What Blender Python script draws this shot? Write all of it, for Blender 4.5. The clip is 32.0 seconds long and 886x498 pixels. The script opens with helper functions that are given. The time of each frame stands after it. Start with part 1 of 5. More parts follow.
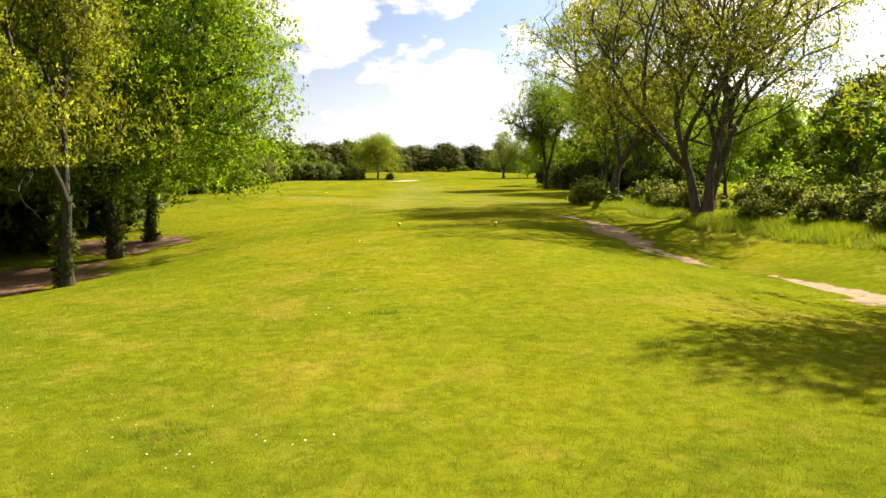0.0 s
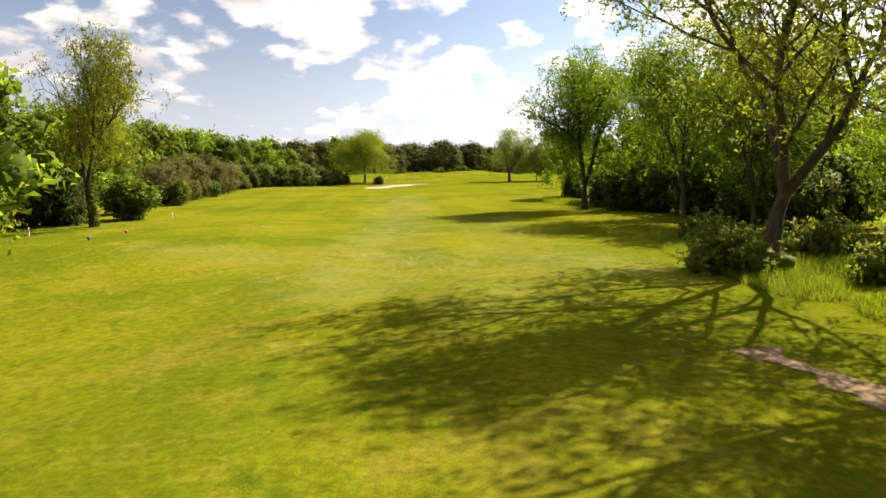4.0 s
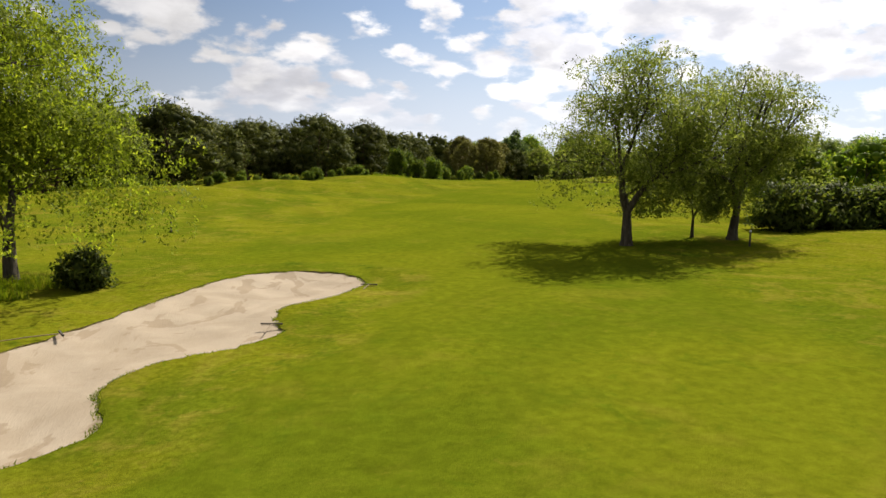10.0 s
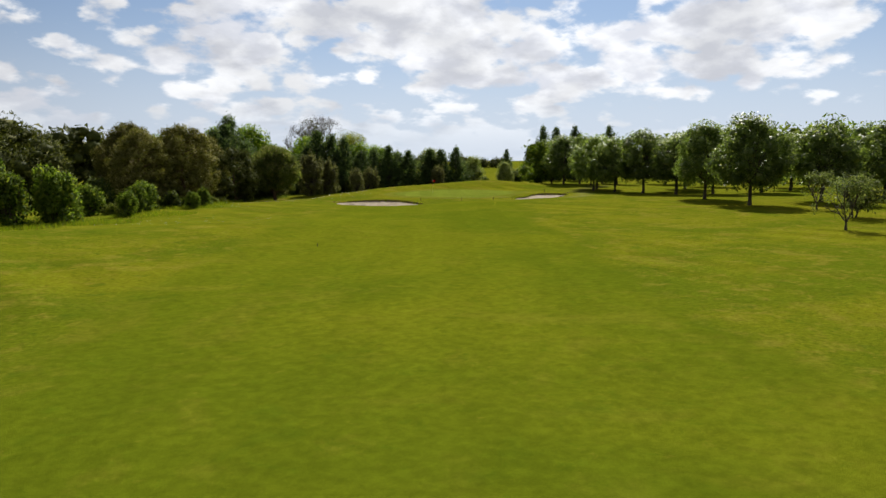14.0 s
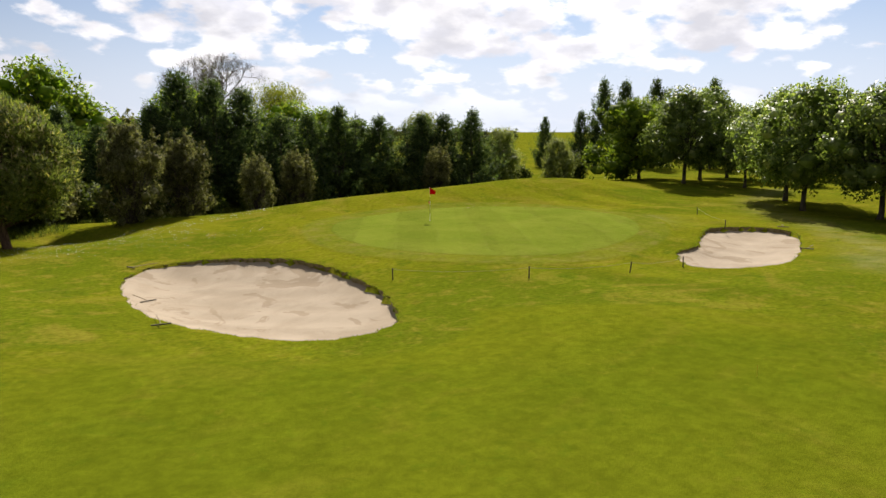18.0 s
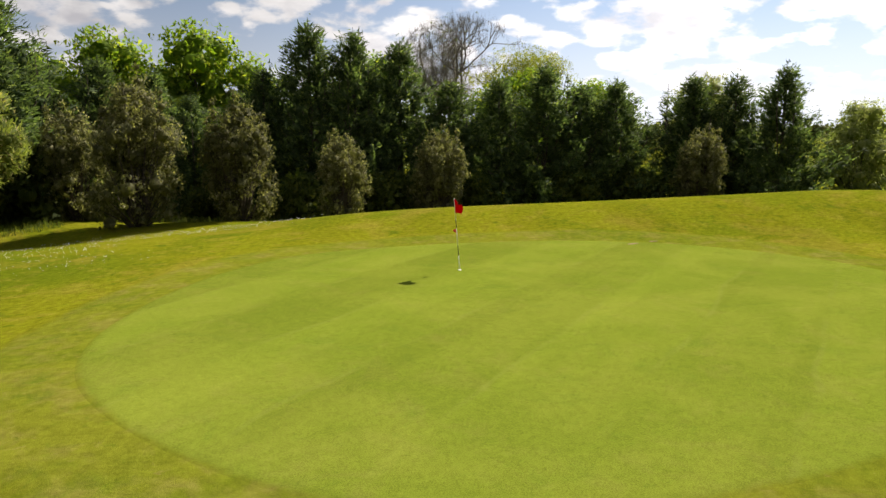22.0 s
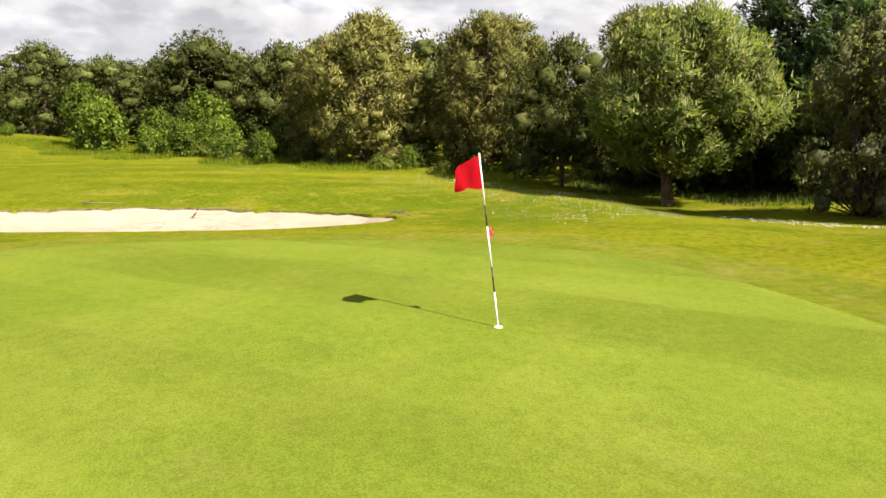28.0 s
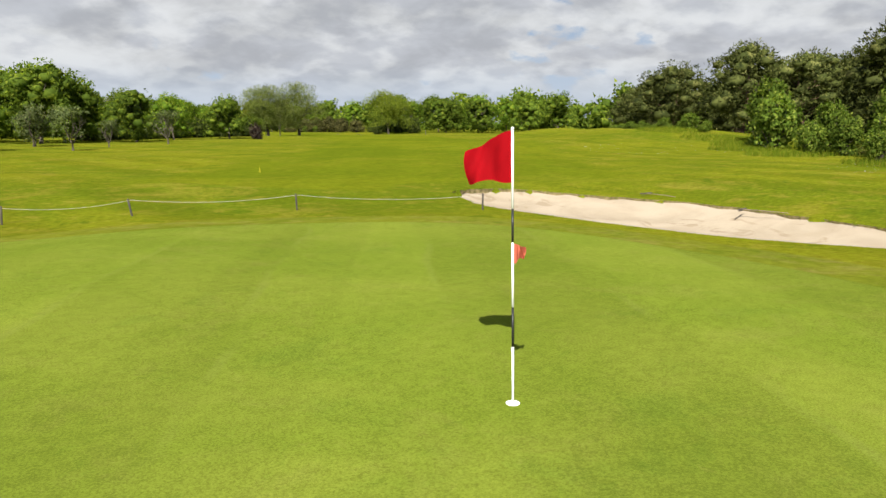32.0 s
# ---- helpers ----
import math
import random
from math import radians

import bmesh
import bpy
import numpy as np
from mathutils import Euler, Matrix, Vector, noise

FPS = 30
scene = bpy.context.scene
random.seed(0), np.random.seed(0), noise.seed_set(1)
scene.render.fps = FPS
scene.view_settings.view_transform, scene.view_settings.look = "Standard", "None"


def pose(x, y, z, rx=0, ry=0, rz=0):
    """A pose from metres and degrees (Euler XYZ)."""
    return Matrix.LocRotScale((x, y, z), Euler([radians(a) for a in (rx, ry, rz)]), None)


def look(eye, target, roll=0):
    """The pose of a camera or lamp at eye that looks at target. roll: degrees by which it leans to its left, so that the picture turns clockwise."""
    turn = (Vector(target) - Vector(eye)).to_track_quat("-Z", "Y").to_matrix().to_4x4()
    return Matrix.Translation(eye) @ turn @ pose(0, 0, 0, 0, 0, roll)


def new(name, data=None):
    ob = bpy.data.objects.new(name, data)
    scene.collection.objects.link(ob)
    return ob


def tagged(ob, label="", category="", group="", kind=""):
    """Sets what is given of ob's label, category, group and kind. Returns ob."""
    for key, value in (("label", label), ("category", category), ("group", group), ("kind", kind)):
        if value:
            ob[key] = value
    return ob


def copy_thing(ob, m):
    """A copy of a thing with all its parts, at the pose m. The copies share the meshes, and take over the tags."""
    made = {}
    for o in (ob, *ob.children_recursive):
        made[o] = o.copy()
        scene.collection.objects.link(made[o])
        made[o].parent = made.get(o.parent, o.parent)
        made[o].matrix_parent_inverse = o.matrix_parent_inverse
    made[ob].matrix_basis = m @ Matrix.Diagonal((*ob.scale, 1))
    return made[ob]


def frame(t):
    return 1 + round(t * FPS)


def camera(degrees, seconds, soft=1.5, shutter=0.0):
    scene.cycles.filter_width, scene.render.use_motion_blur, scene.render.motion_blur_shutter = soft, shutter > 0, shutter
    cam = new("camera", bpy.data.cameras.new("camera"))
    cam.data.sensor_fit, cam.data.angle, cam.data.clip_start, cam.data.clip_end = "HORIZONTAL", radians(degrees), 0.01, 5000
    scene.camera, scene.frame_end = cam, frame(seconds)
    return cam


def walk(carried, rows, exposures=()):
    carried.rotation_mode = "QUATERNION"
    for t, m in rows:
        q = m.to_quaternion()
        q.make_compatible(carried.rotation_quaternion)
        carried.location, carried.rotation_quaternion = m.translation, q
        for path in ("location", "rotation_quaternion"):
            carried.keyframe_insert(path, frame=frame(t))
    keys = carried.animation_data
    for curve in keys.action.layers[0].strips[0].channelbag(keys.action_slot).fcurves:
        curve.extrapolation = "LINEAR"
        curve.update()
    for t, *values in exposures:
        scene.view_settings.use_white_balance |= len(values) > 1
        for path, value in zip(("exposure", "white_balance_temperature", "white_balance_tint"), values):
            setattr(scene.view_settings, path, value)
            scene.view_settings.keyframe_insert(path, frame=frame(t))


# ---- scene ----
from mathutils.geometry import delaunay_2d_cdt

cam = camera(63.6, 32.0)
PATH = [
    (0, (0.012, -0.001, 2.166), (0.016, 9.940, 1.076), -0.27),
    (0.5, (-0.017, 1.753, 2.326), (-0.015, 11.693, 1.228), -0.32),
    (1, (-0.004, 3.828, 2.504), (-0.002, 13.767, 1.400), -0.34),
    (1.5, (0.033, 6.111, 2.631), (0.035, 16.050, 1.525), -0.34),
    (2, (0.073, 8.641, 2.832), (0.075, 18.579, 1.714), -0.39),
    (2.5, (0.161, 11.408, 3.001), (0.166, 21.345, 1.878), -0.45),
    (3, (0.242, 14.167, 3.130), (0.255, 24.103, 2.002), -0.48),
    (3.5, (0.221, 17.202, 3.256), (0.247, 27.137, 2.122), -0.49),
    (4, (0.003, 20.955, 3.416), (0.047, 30.889, 2.272), -0.49),
    (4.5, (-0.505, 25.866, 3.647), (-0.443, 35.799, 2.491), -0.50),
    (5, (-1.283, 32.212, 3.949), (-1.208, 42.142, 2.775), -0.49),
    (5.5, (-2.043, 39.558, 4.277), (-1.961, 49.485, 3.074), -0.27),
    (6, (-2.976, 47.588, 4.767), (-2.829, 57.512, 3.546), -0.05),
    (6.5, (-3.649, 57.046, 5.036), (-3.403, 66.968, 3.817), -0.11),
    (7, (-3.447, 66.790, 5.009), (-3.135, 76.710, 3.785), -0.22),
    (7.5, (-3.778, 76.763, 4.910), (-3.351, 86.676, 3.664), -0.11),
    (8, (-3.853, 87.037, 4.892), (-3.321, 96.944, 3.639), -0.03),
    (8.5, (-3.840, 97.095, 4.890), (-3.147, 106.992, 3.640), 0.03),
    (9, (-3.958, 107.468, 4.866), (-2.932, 117.335, 3.604), 0.27),
    (9.5, (-4.156, 117.661, 4.924), (-2.653, 127.466, 3.658), 0.59),
    (10, (-4.265, 127.498, 4.987), (-2.121, 137.184, 3.724), 0.70),
    (10.5, (-4.006, 136.020, 5.130), (-1.168, 145.525, 3.868), 0.60),
    (11, (-3.478, 144.300, 5.220), (0.017, 153.582, 3.946), 0.40),
    (11.5, (-2.580, 153.300, 5.290), (1.587, 162.301, 4.018), 0.16),
    (12, (-1.022, 163.535, 5.302), (3.802, 172.203, 4.042), 0.04),
    (12.5, (1.855, 173.879, 5.408), (7.306, 182.169, 4.163), 0.01),
    (13, (5.601, 183.597, 5.444), (11.529, 191.555, 4.205), -0.01),
    (13.5, (9.739, 192.106, 5.480), (15.706, 200.035, 4.245), -0.07),
    (14, (14.759, 200.405, 5.487), (20.701, 208.353, 4.253), -0.17),
    (14.5, (20.318, 208.342, 5.507), (26.224, 216.314, 4.252), -0.24),
    (15, (26.012, 216.531, 5.594), (31.900, 224.490, 4.184), -0.32),
    (15.5, (31.650, 224.708, 5.717), (37.527, 232.643, 4.136), -0.29),
    (16, (37.327, 233.029, 5.878), (43.222, 240.932, 4.208), -0.25),
    (16.5, (42.817, 241.033, 6.034), (48.754, 248.901, 4.346), -0.22),
    (17, (47.789, 248.044, 6.128), (53.775, 255.879, 4.462), -0.17),
    (17.5, (51.914, 253.383, 6.103), (57.938, 261.195, 4.465), -0.07),
    (18, (55.209, 256.765, 5.952), (61.218, 264.591, 4.323), 0.05),
    (18.5, (58.775, 259.309, 5.832), (64.607, 267.266, 4.192), 0.01),
    (19, (62.678, 261.708, 5.769), (68.112, 269.940, 4.126), 0.01),
    (19.5, (66.306, 263.884, 5.701), (71.054, 272.532, 4.065), 0.05),
    (20, (69.481, 265.706, 5.493), (73.525, 274.703, 3.855), 0.13),
    (20.5, (72.592, 267.572, 5.258), (75.943, 276.849, 3.612), 0.17),
    (21, (75.561, 269.123, 4.997), (78.086, 278.656, 3.341), 0.10),
    (21.5, (77.897, 270.887, 4.639), (79.455, 280.626, 2.989), 0.06),
    (22, (80.003, 272.628, 4.355), (80.689, 282.470, 2.719), 0.10),
    (22.5, (81.935, 274.521, 4.147), (81.706, 284.383, 2.507), 0.14),
    (23, (83.614, 276.286, 3.997), (82.391, 286.074, 2.354), 0.18),
    (23.5, (85.189, 278.164, 3.840), (82.805, 287.736, 2.197), 0.22),
    (24, (86.463, 280.082, 3.593), (82.903, 289.286, 1.972), 0.26),
    (24.5, (87.614, 281.636, 3.434), (82.988, 290.352, 1.812), 0.30),
    (25, (88.575, 283.196, 3.298), (82.865, 291.242, 1.667), 0.34),
    (25.5, (89.322, 284.813, 3.168), (82.543, 291.978, 1.527), 0.36),
    (26, (89.866, 286.392, 3.063), (82.113, 292.486, 1.404), 0.34),
    (26.5, (90.220, 287.840, 3.004), (81.656, 292.719, 1.313), 0.26),
    (27, (90.400, 289.127, 2.978), (81.215, 292.683, 1.249), 0.13),
    (27.5, (90.430, 290.387, 2.902), (80.812, 292.504, 1.165), 0.06),
    (28, (90.304, 291.497, 2.832), (80.489, 292.314, 1.102), 0.08),
    (28.5, (90.060, 292.563, 2.780), (80.223, 292.068, 1.050), 0.06),
    (29, (89.693, 293.542, 2.744), (80.009, 291.751, 1.010), 0.01),
    (29.5, (89.275, 294.353, 2.698), (79.885, 291.380, 0.972), -0.01),
    (30, (88.662, 295.067, 2.631), (79.741, 290.888, 0.913), -0.02),
    (30.5, (88.013, 295.654, 2.584), (79.668, 290.417, 0.874), -0.05),
    (31, (87.204, 296.097, 2.516), (79.589, 289.844, 0.810), -0.03),
    (31.5, (86.442, 296.428, 2.499), (79.640, 289.299, 0.795), -0.04),
    (32, (85.654, 296.593, 2.500), (79.390, 288.989, 0.782), -0.23),
]

# seconds, stops, kelvin, tint
EXPOSURES = [(0.0, 1.85, 7400, 15), (2.5, 1.7, 7300, 15), (6.0, 1.25, 7100, 14), (7.0, 0.97, 6900, 13), (9.0, 0.9, 6700, 12), (11.0, 0.93, 6700, 12), (12.0, 0.66, 6600, 11), (13.0, 0.55, 6500, 10), (15.5, 0.58, 6400, 10), (17.5, 0.84, 6600, 13), (20.0, 0.8, 6750, 15), (23.0, 1.36, 6900, 13), (24.5, 1.58, 6900, 13), (27.0, 1.68, 6650, 12), (28.0, 1.62, 6550, 12), (31.0, 1.28, 6350, 9), (32.0, 1.22, 6300, 9)]
SKY_GAIN, SKY_STRENGTH, CLOUD_SCALE, CLOUD_EDGE, SUNWARD = 0.055, 0.38, 4.8, 0.476, 1.85
walk(cam, [(t, look(eye, target, roll)) for t, eye, target, roll in PATH], EXPOSURES)

# ---- world, sun ----
SUN_AZ, SUN_EL = radians(46.0), radians(42.5)
TO_SUN = Vector((math.sin(SUN_AZ) * math.cos(SUN_EL), math.cos(SUN_AZ) * math.cos(SUN_EL), math.sin(SUN_EL)))
sun = new("sun", bpy.data.lights.new("sun", "SUN"))
sun.data.energy, sun.data.angle, sun.data.color = 5.0, radians(0.6), (1.0, 0.95, 0.84)
sun.matrix_world = look(TO_SUN * 200, (0, 0, 0))


class Nodes:
    """Short hand for node trees."""

    def __init__(self, tree):
        self.tree = tree
        tree.nodes.clear()

    def add(self, kind, operation="", data_type="", blend_type="", clamp=False):
        n = self.tree.nodes.new(kind)
        if operation:
            n.operation = operation
        if data_type:
            n.data_type = data_type
        if blend_type:
            n.blend_type = blend_type
        if clamp:
            n.use_clamp = True
        return n

    def add_grey(self, value):
        n = self.add("ShaderNodeCombineColor")
        for s in n.inputs[:3]:
            self.link(value, s)
        return n.outputs[0]

    def link(self, a, b):
        self.tree.links.new(a, b)

    def put(self, socket, value):
        if isinstance(value, bpy.types.NodeSocket):
            self.link(value, socket)
        else:
            socket.default_value = value

    def math(self, op, a, b=0.0, clamp=False):
        n = self.add("ShaderNodeMath", operation=op, clamp=clamp)
        self.put(n.inputs[0], a)
        self.put(n.inputs[1], b)
        return n.outputs[0]

    def vec(self, op, a, b=(0, 0, 0)):
        n = self.add("ShaderNodeVectorMath", operation=op)
        self.put(n.inputs[0], a)
        self.put(n.inputs[1], b)
        return n.outputs["Value"] if op == "DOT_PRODUCT" else n.outputs[0]

    def noise(self, where, scale, detail=4.0, rough=0.55, warp=0.0):
        n = self.add("ShaderNodeTexNoise")
        self.put(n.inputs["Vector"], where)
        n.inputs["Scale"].default_value, n.inputs["Detail"].default_value = scale, detail
        n.inputs["Roughness"].default_value, n.inputs["Distortion"].default_value = rough, warp
        return n.outputs["Fac"]

    def band(self, value, low, high, a=0.0, b=1.0):
        n = self.add("ShaderNodeMapRange")
        n.interpolation_type = "SMOOTHSTEP"
        self.put(n.inputs[0], value)
        for k, v in zip((1, 2, 3, 4), (low, high, a, b)):
            n.inputs[k].default_value = v
        return n.outputs[0]

    def mix(self, fac, a, b, how="MIX"):
        n = self.add("ShaderNodeMix", data_type="RGBA", blend_type=how)
        self.put(n.inputs[0], fac)
        for s, v in ((n.inputs[6], a), (n.inputs[7], b)):
            self.put(s, (*v, 1.0) if isinstance(v, tuple) and len(v) == 3 else v)
        return n.outputs[2]


world = bpy.data.worlds.new("sky")
scene.world = world
world.use_nodes = True
w = Nodes(world.node_tree)
sky = w.add("ShaderNodeTexSky")
sky.sky_type, sky.sun_disc = "NISHITA", False
sky.sun_elevation, sky.sun_rotation, sky.air_density, sky.dust_density, sky.ozone_density = SUN_EL, SUN_AZ, 1.0, 0.6, 1.5
way = w.add("ShaderNodeTexCoord").outputs["Generated"]
height = w.add("ShaderNodeSeparateXYZ")
w.link(way, height.inputs[0])
up = height.outputs[2]
spread = w.math("DIVIDE", 0.62, w.math("ADD", w.math("MAXIMUM", up, 0.0), 0.40))
spread_xyz = w.add("ShaderNodeCombineXYZ")
for socket in spread_xyz.inputs:
    w.link(spread, socket)
stretched = w.vec("MULTIPLY", w.vec("MULTIPLY", way, spread_xyz.outputs[0]), (1.0, 1.0, 1.05))
toward = w.vec("DOT_PRODUCT", way, (math.sin(SUN_AZ), math.cos(SUN_AZ), 0.0))
away = w.math("MULTIPLY", toward, -1.0)


def puffs_at(where):
    """Cumulus: masses broken into rounded puffs with frayed edges."""
    mass = w.noise(where, CLOUD_SCALE * 0.8, 3.0, 0.5, 0.3)
    stir = w.add("ShaderNodeTexNoise")
    w.link(where, stir.inputs["Vector"])
    stir.inputs["Scale"].default_value, stir.inputs["Detail"].default_value = CLOUD_SCALE * 3.0, 5.0
    bent = w.vec("ADD", where, w.vec("MULTIPLY", w.vec("SUBTRACT", stir.outputs["Color"], (0.5, 0.5, 0.5)), (0.09, 0.09, 0.09)))
    lump = w.add("ShaderNodeTexVoronoi")
    lump.feature = "SMOOTH_F1"
    w.link(bent, lump.inputs["Vector"])
    lump.inputs["Scale"].default_value, lump.inputs["Smoothness"].default_value = CLOUD_SCALE * 3.2, 0.5
    puff = w.math("SUBTRACT", 0.95, lump.outputs["Distance"])
    fray = w.noise(where, CLOUD_SCALE * 5.0, 7.0, 0.58, 0.0)
    return w.math("ADD", w.math("ADD", w.math("MULTIPLY", mass, 0.56), w.math("MULTIPLY", puff, 0.23)), w.math("MULTIPLY", fray, 0.21))


field = puffs_at(stretched)
more = w.band(away, 0.0, 0.75, 0.0, 0.17)
cover = w.math("ADD", w.math("ADD", field, more), w.band(toward, 0.6, 1.0, 0.0, 0.03))
cloud = w.band(cover, CLOUD_EDGE, CLOUD_EDGE + 0.075)
lifted = puffs_at(w.vec("ADD", stretched, (0.012, 0.012, 0.085)))
thick = w.band(w.math("ADD", lifted, w.band(away, 0.1, 0.8, 0.0, 0.06)), CLOUD_EDGE - 0.02, CLOUD_EDGE + 0.13)
body = w.mix(w.band(away, -0.2, 0.5), (0.69, 0.71, 0.77), (0.60, 0.61, 0.64))
crest = w.mix(w.band(away, -0.2, 0.7), (0.96, 0.97, 0.99), (0.82, 0.82, 0.82))
lit = w.mix(thick, crest, body)
layers = w.noise(w.vec("MULTIPLY", way, (1.0, 1.0, 2.4)), CLOUD_SCALE * 1.8, 7.0, 0.56, 0.3)
lit = w.mix(1.0, lit, w.add_grey(w.band(layers, 0.36, 0.62, 0.85, 1.08)), "MULTIPLY")
clear = w.mix(1.0, sky.outputs[0], (SKY_GAIN * 0.76, SKY_GAIN * 0.94, SKY_GAIN * 1.18), "MULTIPLY")
haze = w.band(up, 0.0, 0.22, 0.9, 0.0)
clear = w.mix(0.36, clear, (0.52, 0.67, 0.90))
clear = w.mix(haze, clear, (0.64, 0.71, 0.82))
clouded = w.mix(w.math("MULTIPLY", cloud, w.band(up, 0.01, 0.09, 0.15, 1.0)), clear, lit)
glare = w.band(toward, 0.42, 1.01, 1.0, SUNWARD)
clouded = w.mix(1.0, clouded, w.add_grey(glare), "MULTIPLY")
ground_tone = w.mix(w.band(up, -0.06, -0.01), (0.05, 0.06, 0.02), clouded)
back = w.add("ShaderNodeBackground")
w.link(ground_tone, back.inputs[0])
back.inputs[1].default_value = SKY_STRENGTH
w.link(back.outputs[0], w.add("ShaderNodeOutputWorld").inputs[0])

# ---- materials ----


def material(name):
    m = bpy.data.materials.new(name)
    m.use_nodes = True
    return m, Nodes(m.node_tree)


def finish(n, colour, rough, bump=None, strength=0.3, distance=0.02, gloss=0.3, through_light=None, fade=0.0):
    b = n.add("ShaderNodeBsdfPrincipled")
    n.put(b.inputs["Base Color"], colour)
    n.put(b.inputs["Roughness"], rough)
    b.inputs["Specular IOR Level"].default_value = gloss
    if bump is not None:
        k = n.add("ShaderNodeBump")
        k.inputs["Strength"].default_value, k.inputs["Distance"].default_value = strength, distance
        n.link(bump, k.inputs["Height"])
        n.link(k.outputs[0], b.inputs["Normal"])
    out = b.outputs[0]
    if through_light is not None:
        t = n.add("ShaderNodeBsdfTranslucent")
        n.put(t.inputs[0], through_light)
        mixed = n.add("ShaderNodeMixShader")
        mixed.inputs[0].default_value = 0.48
        n.link(out, mixed.inputs[1])
        n.link(t.outputs[0], mixed.inputs[2])
        out = mixed.outputs[0]
    if fade:
        # the sheet thins out towards its edge, raggedly
        worn = n.add("ShaderNodeAttribute")
        worn.attribute_name = "cover"
        at = n.add("ShaderNodeNewGeometry").outputs["Position"]
        spots = n.math("ADD", n.math("MULTIPLY", n.noise(at, fade, 5.0, 0.7), 0.5), n.math("MULTIPLY", n.noise(at, 9.0, 6.0, 0.85), 0.5))
        gone = n.add("ShaderNodeBsdfTransparent")
        mixed = n.add("ShaderNodeMixShader")
        n.link(n.band(n.math("SUBTRACT", worn.outputs["Fac"], spots), -0.015, 0.015), mixed.inputs[0])
        n.link(gone.outputs[0], mixed.inputs[1])
        n.link(out, mixed.inputs[2])
        out = mixed.outputs[0]
    n.link(out, n.add("ShaderNodeOutputMaterial").inputs[0])


def turf(n, at, dark, mid, dry, patch=0.09, clump=1.1, stripes=0.0, dry_at=0.58, speckle=1.0, blotch=1.0, fine=0.5):
    """Turf: broad patches, clumps, blade grain and dry spots; stripes: how strongly the mower's lanes show."""
    broad = n.noise(at, patch, 4.0, 0.6, 0.6)
    clumps = n.noise(at, clump, 6.0, 0.65, 0.3)
    tufts = n.noise(at, clump * 5.0, 5.0, 0.7, 0.2)
    grain = n.noise(at, 48.0, 5.0, 0.85)
    c = n.mix(n.band(broad, 0.36, 0.64), dark, mid)
    c = n.mix(n.band(n.noise(at, patch * 3.1, 5.0, 0.6, 1.0), 0.52, 0.70, 0.0, 0.55 * blotch), c, dry)
    c = n.mix(n.math("MULTIPLY", n.band(clumps, dry_at - 0.08, dry_at + 0.14), 0.6 * blotch), c, dry)
    c = n.mix(n.band(n.noise(at, clump * 0.6, 5.0, 0.65, 0.5), 0.56, 0.70, 0.0, 0.6 * blotch), c, tuple(v * f for v, f in zip(dark, (0.62, 0.80, 0.9))))
    flecks = n.noise(at, clump * 2.3, 6.0, 0.72, 0.8)
    c = n.mix(n.band(flecks, 0.57, 0.66, 0.0, 0.45 * blotch), c, tuple(v * f for v, f in zip(dark, (0.60, 0.84, 0.8))))
    c = n.mix(n.band(n.noise(at, clump * 3.4, 6.0, 0.75, 0.4), 0.60, 0.70, 0.0, 0.5 * blotch), c, tuple(v * f for v, f in zip(dry, (1.18, 1.12, 1.25))))
    shade = n.math("ADD", n.math("MULTIPLY", grain, fine), n.math("MULTIPLY", tufts, 1 - fine))
    c = n.mix(1.0, c, n.add_grey(n.band(shade, 0.28 + 0.1 * (fine > 0.5), 0.72 - 0.1 * (fine > 0.5), 1.0 - 0.42 * speckle, 1.0 + 0.42 * speckle)), "MULTIPLY")
    if stripes:
        lane = n.math("SINE", n.vec("DOT_PRODUCT", at, (1.32, -0.99, 0.0)))
        c = n.mix(1.0, c, n.add_grey(n.band(lane, -0.15, 0.15, 1.0 - stripes, 1.0 + stripes)), "MULTIPLY")
    return c, n.math("ADD", n.math("MULTIPLY", tufts, 0.6), n.math("MULTIPLY", grain, 0.4))


